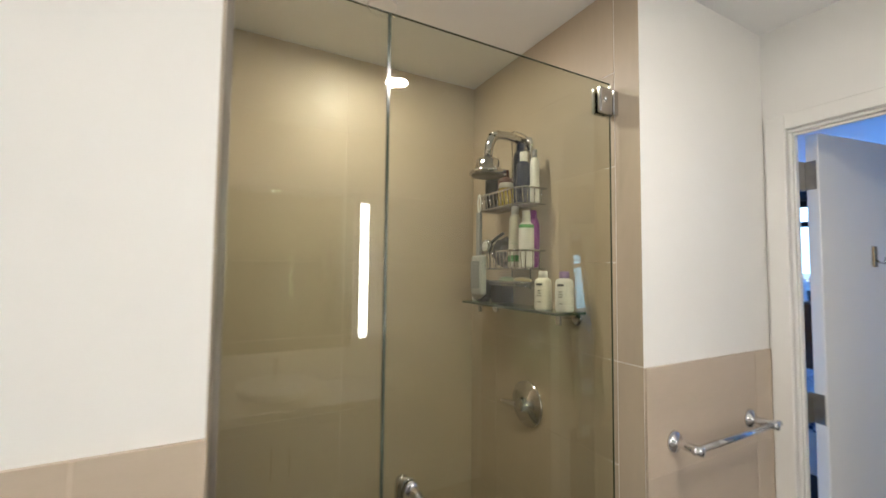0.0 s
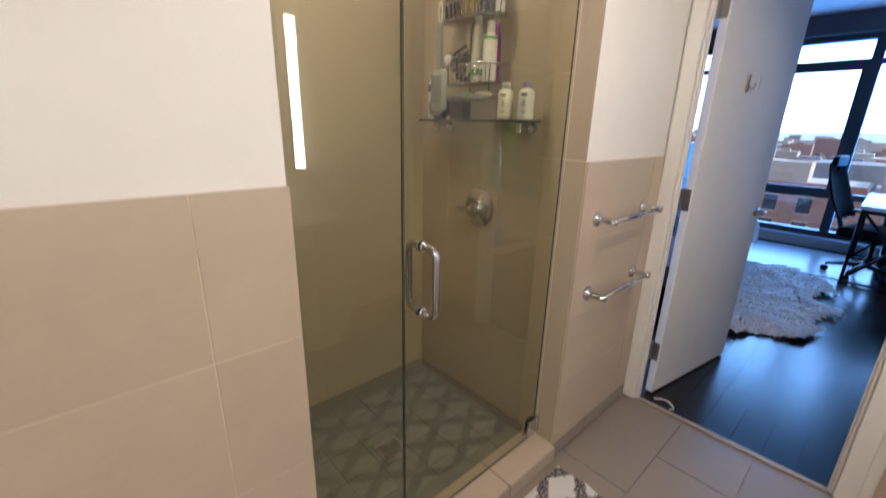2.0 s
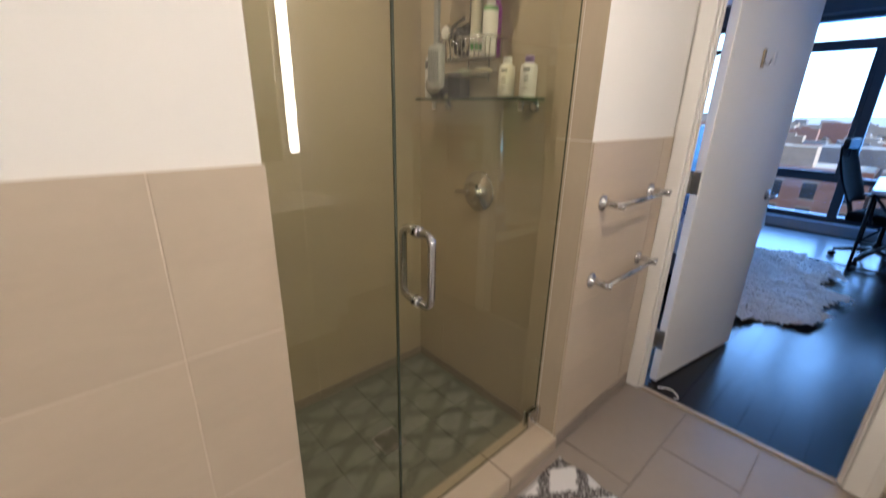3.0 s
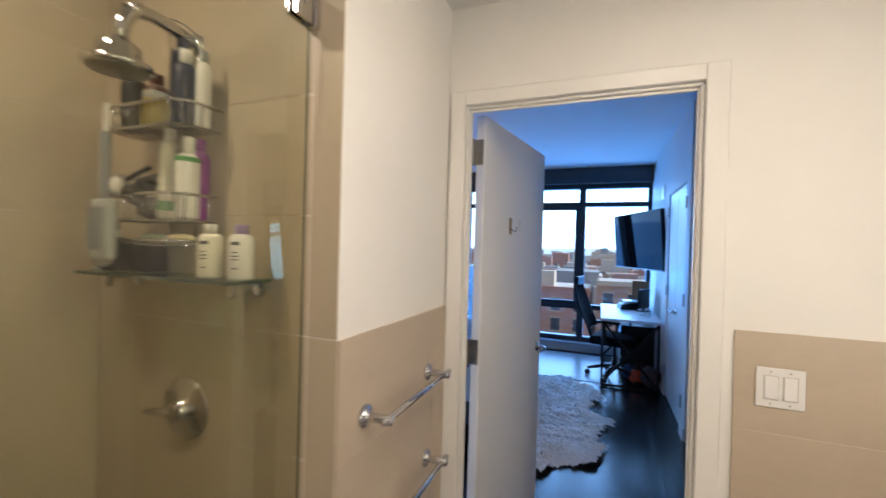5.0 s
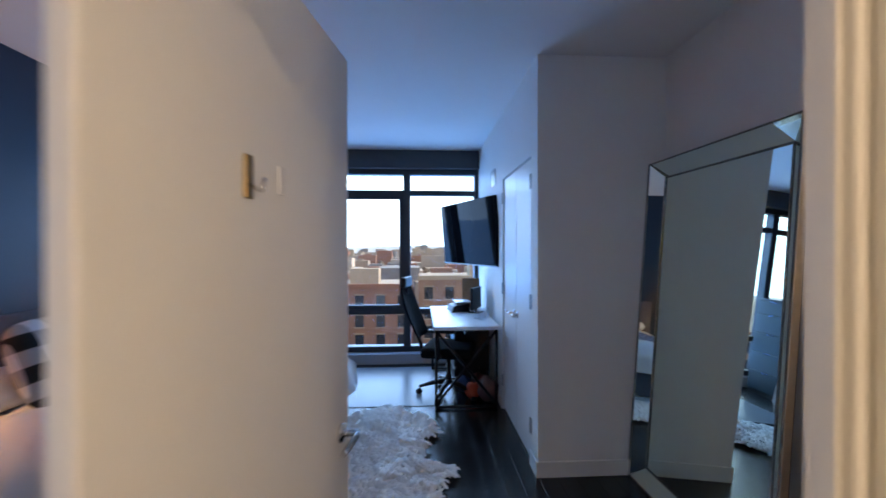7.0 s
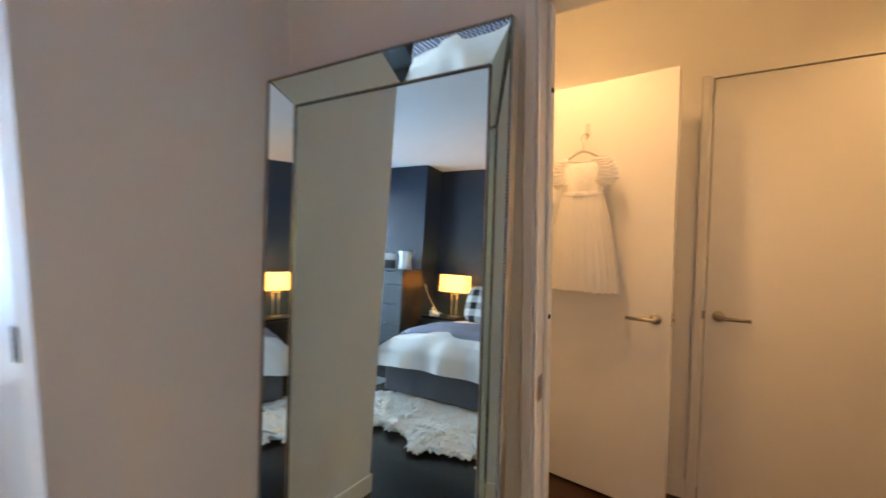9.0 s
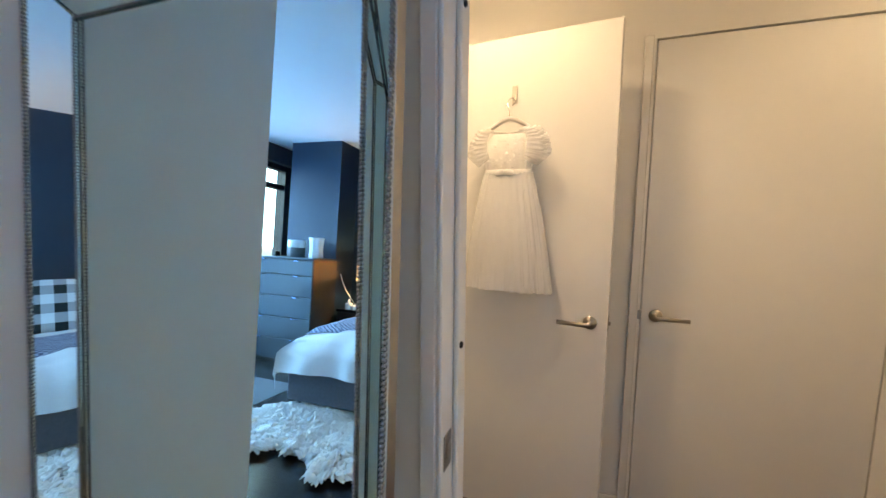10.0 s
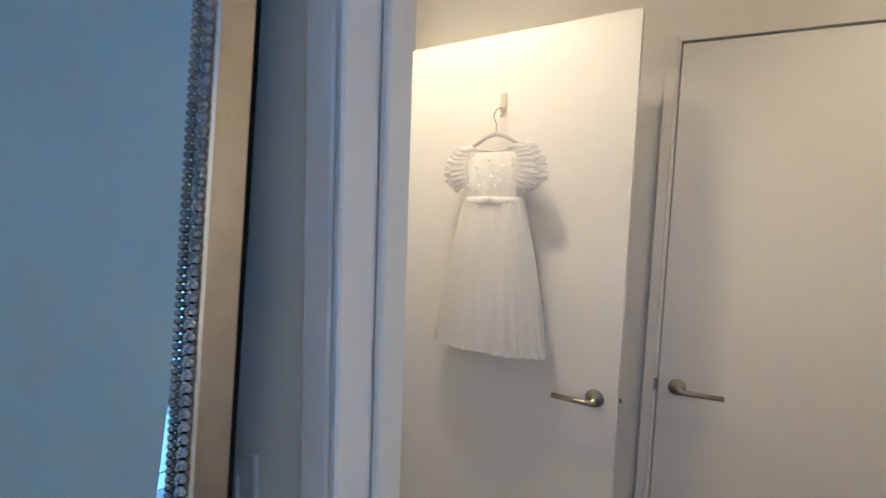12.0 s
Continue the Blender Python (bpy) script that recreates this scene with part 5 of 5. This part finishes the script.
# ---- bed ----
bed = thing("bed", "bed with a slate upholstered base against the navy wall", "bed", (4.24, 0, 0))
part("base", boxes((-0.76, 0.76, 1.15, 2.96, 0.07, 0.36), bevel=0.02, seg=3), BEDBASE, bed)
for sx in (-0.68, 0.68):
    for y in (1.24, 2.86):
        part("foot", boxes((sx - 0.03, sx + 0.03, y - 0.03, y + 0.03, 0.0, 0.07)), BLACK, bed)
part("mattress", boxes((-0.75, 0.75, 1.17, 2.95, 0.36, 0.57), bevel=0.05, seg=4), LINEN, bed)
part("headboard", boxes((-0.78, 0.78, 2.962, 2.984, 0.07, 1.05), bevel=0.008, seg=2), BEDBASE, bed)


def drape(x0, x1, y0, y1, top, side, foot, lift, wr, n=64, m_=72, seed=0, rad=0.09):
    """A cloth over the bed that hangs at both sides and at the foot."""
    bm = bmesh.new()

    def fold(s, lo, hi, hang_lo, hang_hi):
        total = hang_lo + (hi - lo) + hang_hi
        d = s * total
        if d < hang_lo:
            return lo, hang_lo - d, -1
        if d > hang_lo + hi - lo:
            return hi, d - hang_lo - (hi - lo), 1
        return lo + d - hang_lo, 0.0, 0

    vs = []
    for i in range(n + 1):
        row = []
        for j in range(m_ + 1):
            x, dx_, sx_ = fold(i / n, x0, x1, side, side)
            y, dy_, sy_ = fold(j / m_, y0, y1, foot, 0.0)
            w = wr * (noise.noise(Vector((x * 2.6, y * 2.6 - dy_ * 2, seed + dx_))) + 0.5 * noise.noise(Vector((x * 7, y * 7, seed + 5 + dx_ * 3))))
            drop = math.hypot(dx_, dy_) if dx_ and dy_ else dx_ + dy_
            soft = min(1.0, drop / rad)
            out = rad * 0.55 * math.sin(soft * math.pi / 2) + lift + 0.05 * drop
            edge = min(x - x0, x1 - x, 10) if not dx_ else 0
            edge_y = (y - y0) if not dy_ else 0
            crown = -0.035 * math.exp(-max(edge, 0) / 0.10) - 0.035 * math.exp(-max(edge_y, 0) / 0.10)
            wave = 0.022 * math.sin(x * 15 + seed) * min(1, dy_ * 4) + 0.022 * math.sin(y * 14 + seed) * min(1, dx_ * 4)
            row.append(bm.verts.new((x + (sx_ * (out + wave + w) if dx_ else 0), y - ((out + wave + w) if dy_ else 0), top + lift + crown + (w if not (dx_ or dy_) else w * 0.4) - max(0, drop - rad * 0.25 * soft))))
        vs.append(row)
    for i in range(n):
        for j in range(m_):
            bm.faces.new((vs[i][j], vs[i + 1][j], vs[i + 1][j + 1], vs[i][j + 1])).smooth = True
    return bm


duvet = single("duvet", drape(-0.72, 0.72, 1.20, 2.55, 0.62, 0.34, 0.31, 0.012, 0.05, rad=0.17), LINEN, "rumpled white cotton duvet over the bed", "duvet", (4.24, 0, 0))
WAFFLE = mat("navy_waffle_knit", (0.10, 0.13, 0.22), 0.95, 0, 20, 0.1, 0.8, 300)
t = WAFFLE.node_tree
ck = t.nodes.new("ShaderNodeTexChecker")
ck.inputs["Scale"].default_value = 44
ck.inputs["Color1"].default_value, ck.inputs["Color2"].default_value = (0.022, 0.040, 0.10, 1), (0.40, 0.45, 0.56, 1)
tc = t.nodes.new("ShaderNodeTexCoord")
t.links.new(tc.outputs["Object"], ck.inputs[0]), t.links.new(ck.outputs[0], t.nodes["Principled BSDF"].inputs["Base Color"])
blanket = single("blanket", drape(-0.72, 0.72, 1.34, 2.05, 0.632, 0.19, 0.0, 0.026, 0.020, 60, 44, 0), WAFFLE, "navy and white waffle blanket across the bed foot", "blanket", (4.24, 0, 0))
for x in (3.90, 4.58):
    bm = bmesh.new()
    bmesh.ops.create_uvsphere(bm, u_segments=28, v_segments=16, radius=1)
    for v in bm.verts:
        p0 = v.co.copy()
        v.co = Vector((math.copysign(abs(p0.x) ** 0.55, p0.x) * 0.33, math.copysign(abs(p0.y) ** 0.55, p0.y) * 0.21, p0.z * 0.085 + 0.008 * noise.noise(p0 * 3)))
    for f in bm.faces:
        f.smooth = True
    pw = thing("pillow", "white cotton pillow at the bed head", "pillow", (x, 2.74, 0.70), 0, "pillows")
    part("pillowcase", bm, LINEN, pw)

CHECK = mat("black_and_white_check", (0.6, 0.6, 0.6), 0.95, 0, 40, 0.05, 0.4, 400)
t = CHECK.node_tree
tc = t.nodes.new("ShaderNodeTexCoord")
sp_ = t.nodes.new("ShaderNodeSeparateXYZ")
t.links.new(tc.outputs["Object"], sp_.inputs[0])
bands = []
for k in (0, 2):
    sc, fc, gt = (t.nodes.new("ShaderNodeMath") for q in range(3))
    sc.operation, fc.operation, gt.operation = "MULTIPLY", "FRACT", "GREATER_THAN"
    sc.inputs[1].default_value, gt.inputs[1].default_value = 6.0, 0.5
    t.links.new(sp_.outputs[k], sc.inputs[0]), t.links.new(sc.outputs[0], fc.inputs[0]), t.links.new(fc.outputs[0], gt.inputs[0])
    bands.append(gt.outputs[0])
sm = t.nodes.new("ShaderNodeMath")
sm.operation = "ADD"
t.links.new(bands[0], sm.inputs[0]), t.links.new(bands[1], sm.inputs[1])
cr = t.nodes.new("ShaderNodeMapRange")
cr.inputs[2].default_value, cr.inputs[3].default_value, cr.inputs[4].default_value = 2.0, 0.70, 0.012
t.links.new(sm.outputs[0], cr.inputs[0]), t.links.new(cr.outputs[0], t.nodes["Principled BSDF"].inputs["Base Color"])
for x in (3.92, 4.56):
    bm = bmesh.new()
    bmesh.ops.create_uvsphere(bm, u_segments=28, v_segments=16, radius=1)
    for v in bm.verts:
        p0 = v.co.copy()
        v.co = Vector((math.copysign(abs(p0.x) ** 0.5, p0.x) * 0.26, p0.y * 0.085, math.copysign(abs(p0.z) ** 0.5, p0.z) * 0.24))
    for f in bm.faces:
        f.smooth = True
    cp = thing("throw_pillow", "black and white checked pillow leaning at the bed head", "pillow", (x, 2.50, 0.84), 0, "checked pillows")
    part("checked_cover", bm, CHECK, cp, m=pose(0, 0, 0, -22, 0, 0))

# ---- nightstands and lamps ----
for x in (5.26, 3.10):
    ns_ = thing("nightstand", "black nightstand beside the bed", "nightstand", (x, 2.76, 0), group="nightstands")
    part("top", boxes((-0.24, 0.24, -0.20, 0.20, 0.585, 0.612), bevel=0.003), BLACK, ns_)
    part("body", boxes((-0.225, 0.225, -0.185, 0.19, 0.12, 0.585)), DRESSIDE, ns_)
    part("drawer", boxes((-0.215, 0.215, -0.20, -0.186, 0.34, 0.575), bevel=0.002), DRESSIDE, ns_)
    for a in (-0.20, 0.20):
        for b in (-0.16, 0.16):
            part("leg", boxes((a - 0.015, a + 0.015, b - 0.015, b + 0.015, 0.0, 0.12)), BLACK, ns_)
    tl = thing("table_lamp", "lit table lamp with a warm rectangular linen shade", "lamp", (x + (-0.14 if x > 4 else 0.06), 2.76, 0.613), group="bedside lamps")
    bm = bmesh.new()
    for rx, ry in ((0.185, 0.095),):
        v = [[(sx * rx * k, sy * ry * k, z) for sx, sy in ((-1, -1), (1, -1), (1, 1), (-1, 1))] for z, k in ((0.335, 1.0), (0.555, 0.98))]
        rings(bm, v, caps=False)
    for f in bm.faces:
        f.smooth = False
    bmesh.ops.solidify(bm, geom=list(bm.faces), thickness=0.003)
    sh = part("shade", bm, SHADE, tl, "glowing linen shade")
    bm = boxes((-0.07, 0.07, -0.045, 0.045, 0.0, 0.014), bevel=0.003)
    for s_ in (-0.035, 0.035):
        tube(bm, [(s_, 0, 0.014), (s_, 0, 0.30)], 0.006, 8)
    tube(bm, [(-0.06, 0, 0.305), (0.06, 0, 0.305)], 0.007, 8)
    part("stand", bm, STEEL, tl)
    lamp("bedside_bulb", "POINT", pose(x + (-0.14 if x > 4 else 0.06), 2.76, 1.06), 9, (1.0, 0.68, 0.38), radius=0.04)
cn = thing("candle", "white candle jar on the nightstand", "candle", (5.36, 2.62, 0.613))
bm = bmesh.new()
lathe(bm, [(0.0, 0.0), (0.042, 0.0), (0.045, 0.01), (0.045, 0.07), (0.040, 0.075), (0.0, 0.075)], n=22)
part("jar", bm, CERAMIC, cn)
bm = bmesh.new()
lathe(bm, [(0.0, 0.075), (0.015, 0.078), (0.018, 0.10), (0.004, 0.125), (0.0, 0.126)], n=14)
part("knob", bm, CERAMIC, cn)
single("small_bowl", lathe(bmesh.new(), [(0.0, 0.0), (0.022, 0.0), (0.034, 0.03), (0.032, 0.055), (0.029, 0.055), (0.028, 0.03), (0.0, 0.008)], n=20), CERAMIC, "small white bowl on the nightstand", "bowl", (5.28, 2.60, 0.613))
bm = bmesh.new()
tube(bm, [(5.565, 2.72, 1.02), (5.54, 2.74, 0.92), (5.50, 2.76, 0.82), (5.44, 2.78, 0.73), (5.38, 2.78, 0.66), (5.30, 2.78, 0.64)], 0.004, 6)
single("lamp_cord", bm, CERAMIC, "white lamp cord hanging by the nightstand", "cord")

# ---- dresser ----
dr = thing("dresser", "tall blue-grey dresser with five rows of drawers", "dresser", (6.00, 2.14, 0))
part("carcass", boxes((-0.465, 0.465, 0.004, 0.44, 0.0, 1.185), bevel=0.003), DRESSIDE, dr)
part("top", boxes((-0.47, 0.47, -0.02, 0.442, 1.186, 1.206), bevel=0.003), DRESSER, dr)
zz = [0.05, 0.29, 0.53, 0.77, 1.01, 1.18]
for a, b in zip(zz, zz[1:]):
    d = part("drawer", boxes((-0.462, 0.462, -0.018, 0.0035, a + 0.004, b - 0.004), bevel=0.003), DRESSER, dr)
    for x in (-0.27, 0.22):
        part("handle", boxes((x - 0.045, x + 0.045, -0.040, -0.018, b - 0.012, b - 0.006), bevel=0.001), CHROME, d)
pt = thing("plant_pot", "two-tone white and grey pot on the dresser", "pot", (5.94, 2.34, 1.207))
bm = bmesh.new()
lathe(bm, [(0.0, 0.0), (0.095, 0.0), (0.10, 0.01), (0.10, 0.11), (0.099, 0.112)], n=32)
part("lower_body", bm, GREYPOT, pt)
bm = bmesh.new()
lathe(bm, [(0.0995, 0.112), (0.10, 0.114), (0.102, 0.195), (0.097, 0.20), (0.094, 0.195), (0.094, 0.12), (0.0, 0.118)], n=32)
part("upper_body", bm, CERAMIC, pt)
vs_ = thing("vase", "white fluted vase on the dresser", "vase", (5.66, 2.34, 1.207))
bm = bmesh.new()
rings(bm, [[(r * (1 + 0.07 * math.sin(7 * a)) * math.cos(a), r * (1 + 0.07 * math.sin(7 * a)) * math.sin(a), z) for a in (2 * math.pi * k / 56 for k in range(56))] for r, z in ((0.075, 0.0), (0.080, 0.02), (0.072, 0.10), (0.078, 0.19), (0.088, 0.235), (0.082, 0.236), (0.068, 0.12), (0.06, 0.03))])
part("fluted_body", bm, CERAMIC, vs_)
single("black_box", boxes((-0.04, 0.04, -0.03, 0.03, 0, 0.055), bevel=0.004), BLACK, "small black box on the dresser", "box", (6.20, 2.30, 1.207), 15)

# ---- the city outside ----
GZ = -26.0
ground = structure("ground", boxes((-2500, 4500, -3500, 3500, GZ - 1, GZ)), mat("pale_winter_ground", (0.30, 0.29, 0.28), 0.95, 0, 0.02, 0.25), "pale winter ground of the city to the horizon", "ground")
structure("road", boxes((58, 68, -400, 400, GZ + 0.004, GZ + 0.05), (68, 1400, -34, -22, GZ + 0.004, GZ + 0.04)), mat("grey_asphalt", (0.07, 0.07, 0.075), 0.9, 0, 0.3, 0.2), "grey asphalt street", "road")
# brick tones paled and greyed, the haze over the city mixed into them
BRICKS = [mat("hazed_red_brick", (0.40, 0.22, 0.18), 0.9, 0, 0.6, 0.15), mat("hazed_brown_brick", (0.42, 0.29, 0.25), 0.9, 0, 0.6, 0.15), mat("hazed_orange_brick", (0.44, 0.27, 0.23), 0.9, 0, 0.6, 0.15)]
ROOF = mat("pale_flat_roof", (0.55, 0.54, 0.53), 0.9, 0, 0.25, 0.15)
STONE = mat("pale_stone_trim", (0.48, 0.45, 0.40), 0.85, 0, 1.0, 0.1)
DARKPANE = mat("dark_window_pane", (0.03, 0.045, 0.07), 0.12, 0, 0.4, 0.3)
win_mesh = mesh_of("window", boxes((-0.04, 0.10, -0.75, 0.75, -1.05, 1.05)), DARKPANE)
sill_mesh = mesh_of("sill", boxes((-0.14, 0.02, -0.9, 0.9, -1.25, -1.06)), STONE)
head_mesh = mesh_of("lintel", boxes((-0.10, 0.02, -0.9, 0.9, 1.06, 1.30)), STONE)


def townhouse(x, y, width, depth, top, k):
    h = thing("brick_building", "red brick apartment building with rows of windows", "building", (x, y, GZ), group="brick buildings across the street")
    H = top - GZ
    part("wall", boxes((0, depth, -width / 2, width / 2, 0, H)), BRICKS[k % 3], h)
    part("roof", boxes((0.35, depth - 0.35, -width / 2 + 0.35, width / 2 - 0.35, H - 0.001, H + 0.12)), ROOF, h)
    part("cornice", boxes((-0.30, 0.35, -width / 2, width / 2, H + 0.002, H + 0.75)), STONE if k % 2 else BRICKS[(k + 1) % 3], h)
    part("roof_hut", boxes((depth * 0.4, depth * 0.4 + 4, -width * 0.2, width * 0.05, H + 0.12, H + 3.0)), STONE, h)
    n = int(width // 3.4)
    for r in range(3):
        for c in range(n):
            w = new("window", win_mesh)
            w.parent = h
            w.location = (-0.005, -width / 2 + (c + 0.5) * width / n, H - 2.3 - 3.4 * r)
            for nm, me_ in (("sill", sill_mesh), ("lintel", head_mesh)):
                s_ = new(nm, me_)
                s_.parent = w


for k, (y, w, top) in enumerate(((-46, 22, -5.5), (-10, 22, -4.2), (13, 22, -5.6), (35, 20, -4.6), (58, 24, -6.5))):
    townhouse(72, y, w, 18, top, k)
low = thing("low_building", "low building with a wide pale roof terrace", "building", (22, 8, GZ))
part("wall", boxes((0, 34, -44, 40, 0, 10.5)), BRICKS[1], low)
part("roof", boxes((0.4, 33.6, -43.6, 39.6, 10.5, 10.62)), ROOF, low)
part("parapet", boxes((0, 0.4, -44, 40, 10.5, 11.3), (33.6, 34, -44, 40, 10.5, 11.3), (0.4, 33.6, -44, -43.6, 10.5, 11.3), (0.4, 33.6, 39.6, 40, 10.5, 11.3)), STONE, low)
rnd = random.Random(4)
for nm, mats, cnt in (("far_buildings", BRICKS[0], 130), ("far_buildings", ROOF, 230), ("far_buildings", STONE, 170), ("far_buildings", mat("grey_blue_block", (0.30, 0.34, 0.40), 0.9, 0, 0.1, 0.2), 130), ("far_buildings", BRICKS[2], 90)):
    bm = bmesh.new()
    for k in range(cnt):
        x = 100 + 1100 * rnd.random() ** 1.7
        y = rnd.uniform(-0.75, 0.75) * x + 10
        if -36 < y < -20:
            continue
        w, d = rnd.uniform(7, 22), rnd.uniform(8, 16)
        top = GZ + rnd.uniform(10, 19) + (rnd.uniform(0, 16) if rnd.random() < 0.08 else 0) + max(0, (x - 500) * 0.012)
        box(bm, x, x + d, y - w / 2, y + w / 2, GZ, top)
        if rnd.random() < 0.5:
            box(bm, x + d * 0.3, x + d * 0.6, y - w * 0.2, y + w * 0.1, top, top + rnd.uniform(1.5, 3.5))
    tagged(new(nm, mesh_of(nm, bm, mats)), "distant city blocks with flat roofs", "buildings", kind="stuff")
bm = bmesh.new()
for k in range(500):
    x = 95 + 800 * rnd.random() ** 1.6
    y = rnd.uniform(-0.75, 0.75) * x + 10
    for q in range(4):
        bmesh.ops.create_icosphere(bm, subdivisions=1, radius=rnd.uniform(1.2, 2.6), matrix=Matrix.Translation((x + rnd.uniform(-2, 2), y + rnd.uniform(-2, 2), GZ + 8 + rnd.uniform(0, 4))) @ Matrix.Diagonal((1, 1, 1.3, 1)))
tagged(new("far_trees", mesh_of("far_trees", bm, mat("bare_winter_crowns", (0.16, 0.15, 0.14), 0.95, 0, 0.5, 0.3))), "distant bare tree crowns between the blocks", "trees", kind="stuff")
# far hills; their pale blue is distance haze put into the colour
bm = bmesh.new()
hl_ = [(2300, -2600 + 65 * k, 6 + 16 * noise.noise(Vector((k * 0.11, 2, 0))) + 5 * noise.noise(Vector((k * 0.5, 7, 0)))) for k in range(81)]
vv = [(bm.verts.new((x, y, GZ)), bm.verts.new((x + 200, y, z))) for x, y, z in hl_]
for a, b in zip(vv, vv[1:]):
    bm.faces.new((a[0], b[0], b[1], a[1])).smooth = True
structure("backdrop", bm, mat("haze_tinted_hills", (0.42, 0.46, 0.52), 1.0, 0, 0.004, 0.15), "hills beyond the city, distance haze put into their colour", "hills")

structure("backdrop_sky", boxes((2700, 2702, -4200, 4200, GZ, 2600)), glow("white_winter_haze", (0.45, 0.74, 1.0), 4.5), "white hazy winter sky over the city", "sky")

# ---- tiles and boards ----
tile_cache = {}


def tile(parent, c, size, material, bevel=0.0005, axis=None):
    key = (tuple(round(s, 4) for s in size), material.name)
    if key not in tile_cache:
        sx, sy, sz = (s / 2 for s in size)
        tile_cache[key] = mesh_of("tile", boxes((-sx, sx, -sy, sy, -sz, sz), bevel=bevel), material)
    ob = new("tile", tile_cache[key])
    ob.parent = parent
    ob.location = c
    return ob


G = 0.0025
ROWS_W = [0.065, 0.36, 0.652, 0.948, 1.24]
ROWS_S = [0.065, 0.36, 0.652, 0.948, 1.24, 1.525, 1.81, 2.095, BC]


def tiled(parent, axis, plane, thick, cuts, rows, material):
    """Tiles on a wall: axis is the wall's normal, plane its tiled face, thick runs behind it."""
    for a, b in zip(cuts, cuts[1:]):
        for z0, z1 in zip(rows, rows[1:]):
            m_, s_ = (a + b) / 2, b - a - G
            if axis == "y":
                tile(parent, (m_, plane + thick / 2, (z0 + z1) / 2), (s_, abs(thick), z1 - z0 - G), material)
            else:
                tile(parent, (plane + thick / 2, m_, (z0 + z1) / 2), (abs(thick), s_, z1 - z0 - G), material)


part("grout_bed", boxes((-1.42, 0.222, 0.9812, 0.9895, 0, 1.238)), GROUT, wall_left)
tiled(wall_left, "y", 0.980, 0.001, [-1.42, -1.13, -0.53, 0.07, 0.226], ROWS_W, TILE)
part("grout_bed", boxes((1.248, 1.910, 0.9812, 0.9895, 0, 1.238)), GROUT, wall_towel)
tiled(wall_towel, "y", 0.980, 0.001, [1.244, 1.80, 1.910], ROWS_W, TILE)
part("grout_bed", boxes((1.9122, 1.9195, -0.648, 0.058, 0, 1.238)), GROUT, wall_door)
tiled(wall_door, "x", 1.911, 0.001, [-0.648, -0.34, 0.060], ROWS_W, TILE)
tiled(shower_right, "x", 1.2455, 0.0012, [0.988, 1.072], [0.065, 1.24, BC], SHTILE)
tiled(shower_right, "x", 1.2455, 0.0012, [1.072, 1.672, 1.868], ROWS_S, SHTILE)
tiled(shower_back, "y", 1.8605, 0.0012, [0.225, 0.645, 1.245], ROWS_S, SHTILE)
tiled(shower_left, "x", 0.2245, -0.0012, [0.988, 1.072, 1.672, 1.86], ROWS_S, SHTILE)
# base course
for p_, ax, pl, th, cuts in ((wall_left, "y", 0.976, 0.010, [-1.42, -0.83, -0.23, 0.226]), (wall_towel, "y", 0.976, 0.010, [1.244, 1.50, 1.903]), (wall_door, "x", 1.907, 0.010, [-0.648, -0.34, 0.060])):
    tiled(p_, ax, pl, th, cuts, [0.0, 0.066], FLOORTILE)
for p_, ax, pl, th, cuts in ((shower_right, "x", 1.243, 0.010, [1.12, 1.672, 1.858]), (shower_back, "y", 1.858, 0.010, [0.227, 0.645, 1.243]), (shower_left, "x", 0.227, -0.010, [1.12, 1.672, 1.858])):
    tiled(p_, ax, pl, th, cuts, [0.012, 0.066], FLOORTILE)
fl = bpy.data.objects["floor_bathroom"]
lines = [0.975, 0.686, 0.400, 0.113, -0.174, -0.461, -0.648]
for r, (b, a) in enumerate(zip(lines, lines[1:])):
    x = 1.918
    for k in range(8):
        w = 0.32 if (k == 0 and r % 2) else 0.60
        x0 = max(x - w, -1.42)
        if x - x0 > 0.03:
            tile(fl, ((x + x0) / 2, (a + b) / 2, -0.004), (x - x0 - 0.004, b - a - 0.004, 0.008), FLOORTILE)
        x = x0
for i in range(7):
    for j in range(5):
        tile(shower_floor, (0.227 + 0.1455 * (i + 0.5), 1.12 + 0.148 * (j + 0.5), 0.014), (0.1425, 0.145, 0.006), SHFLOOR)
rnd = random.Random(8)
y = -1.029
plank_cache = {}
while y < 2.98:
    w = 0.118
    x = 1.95
    first = rnd.choice((0.7, 1.1, 1.5, 1.9))
    while x < 6.6:
        ln = min(first, 6.94 - x)
        key = round(ln, 3)
        if key not in plank_cache:
            plank_cache[key] = mesh_of("plank", boxes((0, ln - 0.0015, 0, w - 0.0012, -0.004, 0.0), bevel=0.0006), WOOD)
        if not (x > 4.205 and y < -0.33):
            ob = new("plank", plank_cache[key])
            ob.parent = floor_bed
            ob.location = (x, y, 0)
        x += ln
        first = rnd.choice((1.5, 1.8))
    y += w
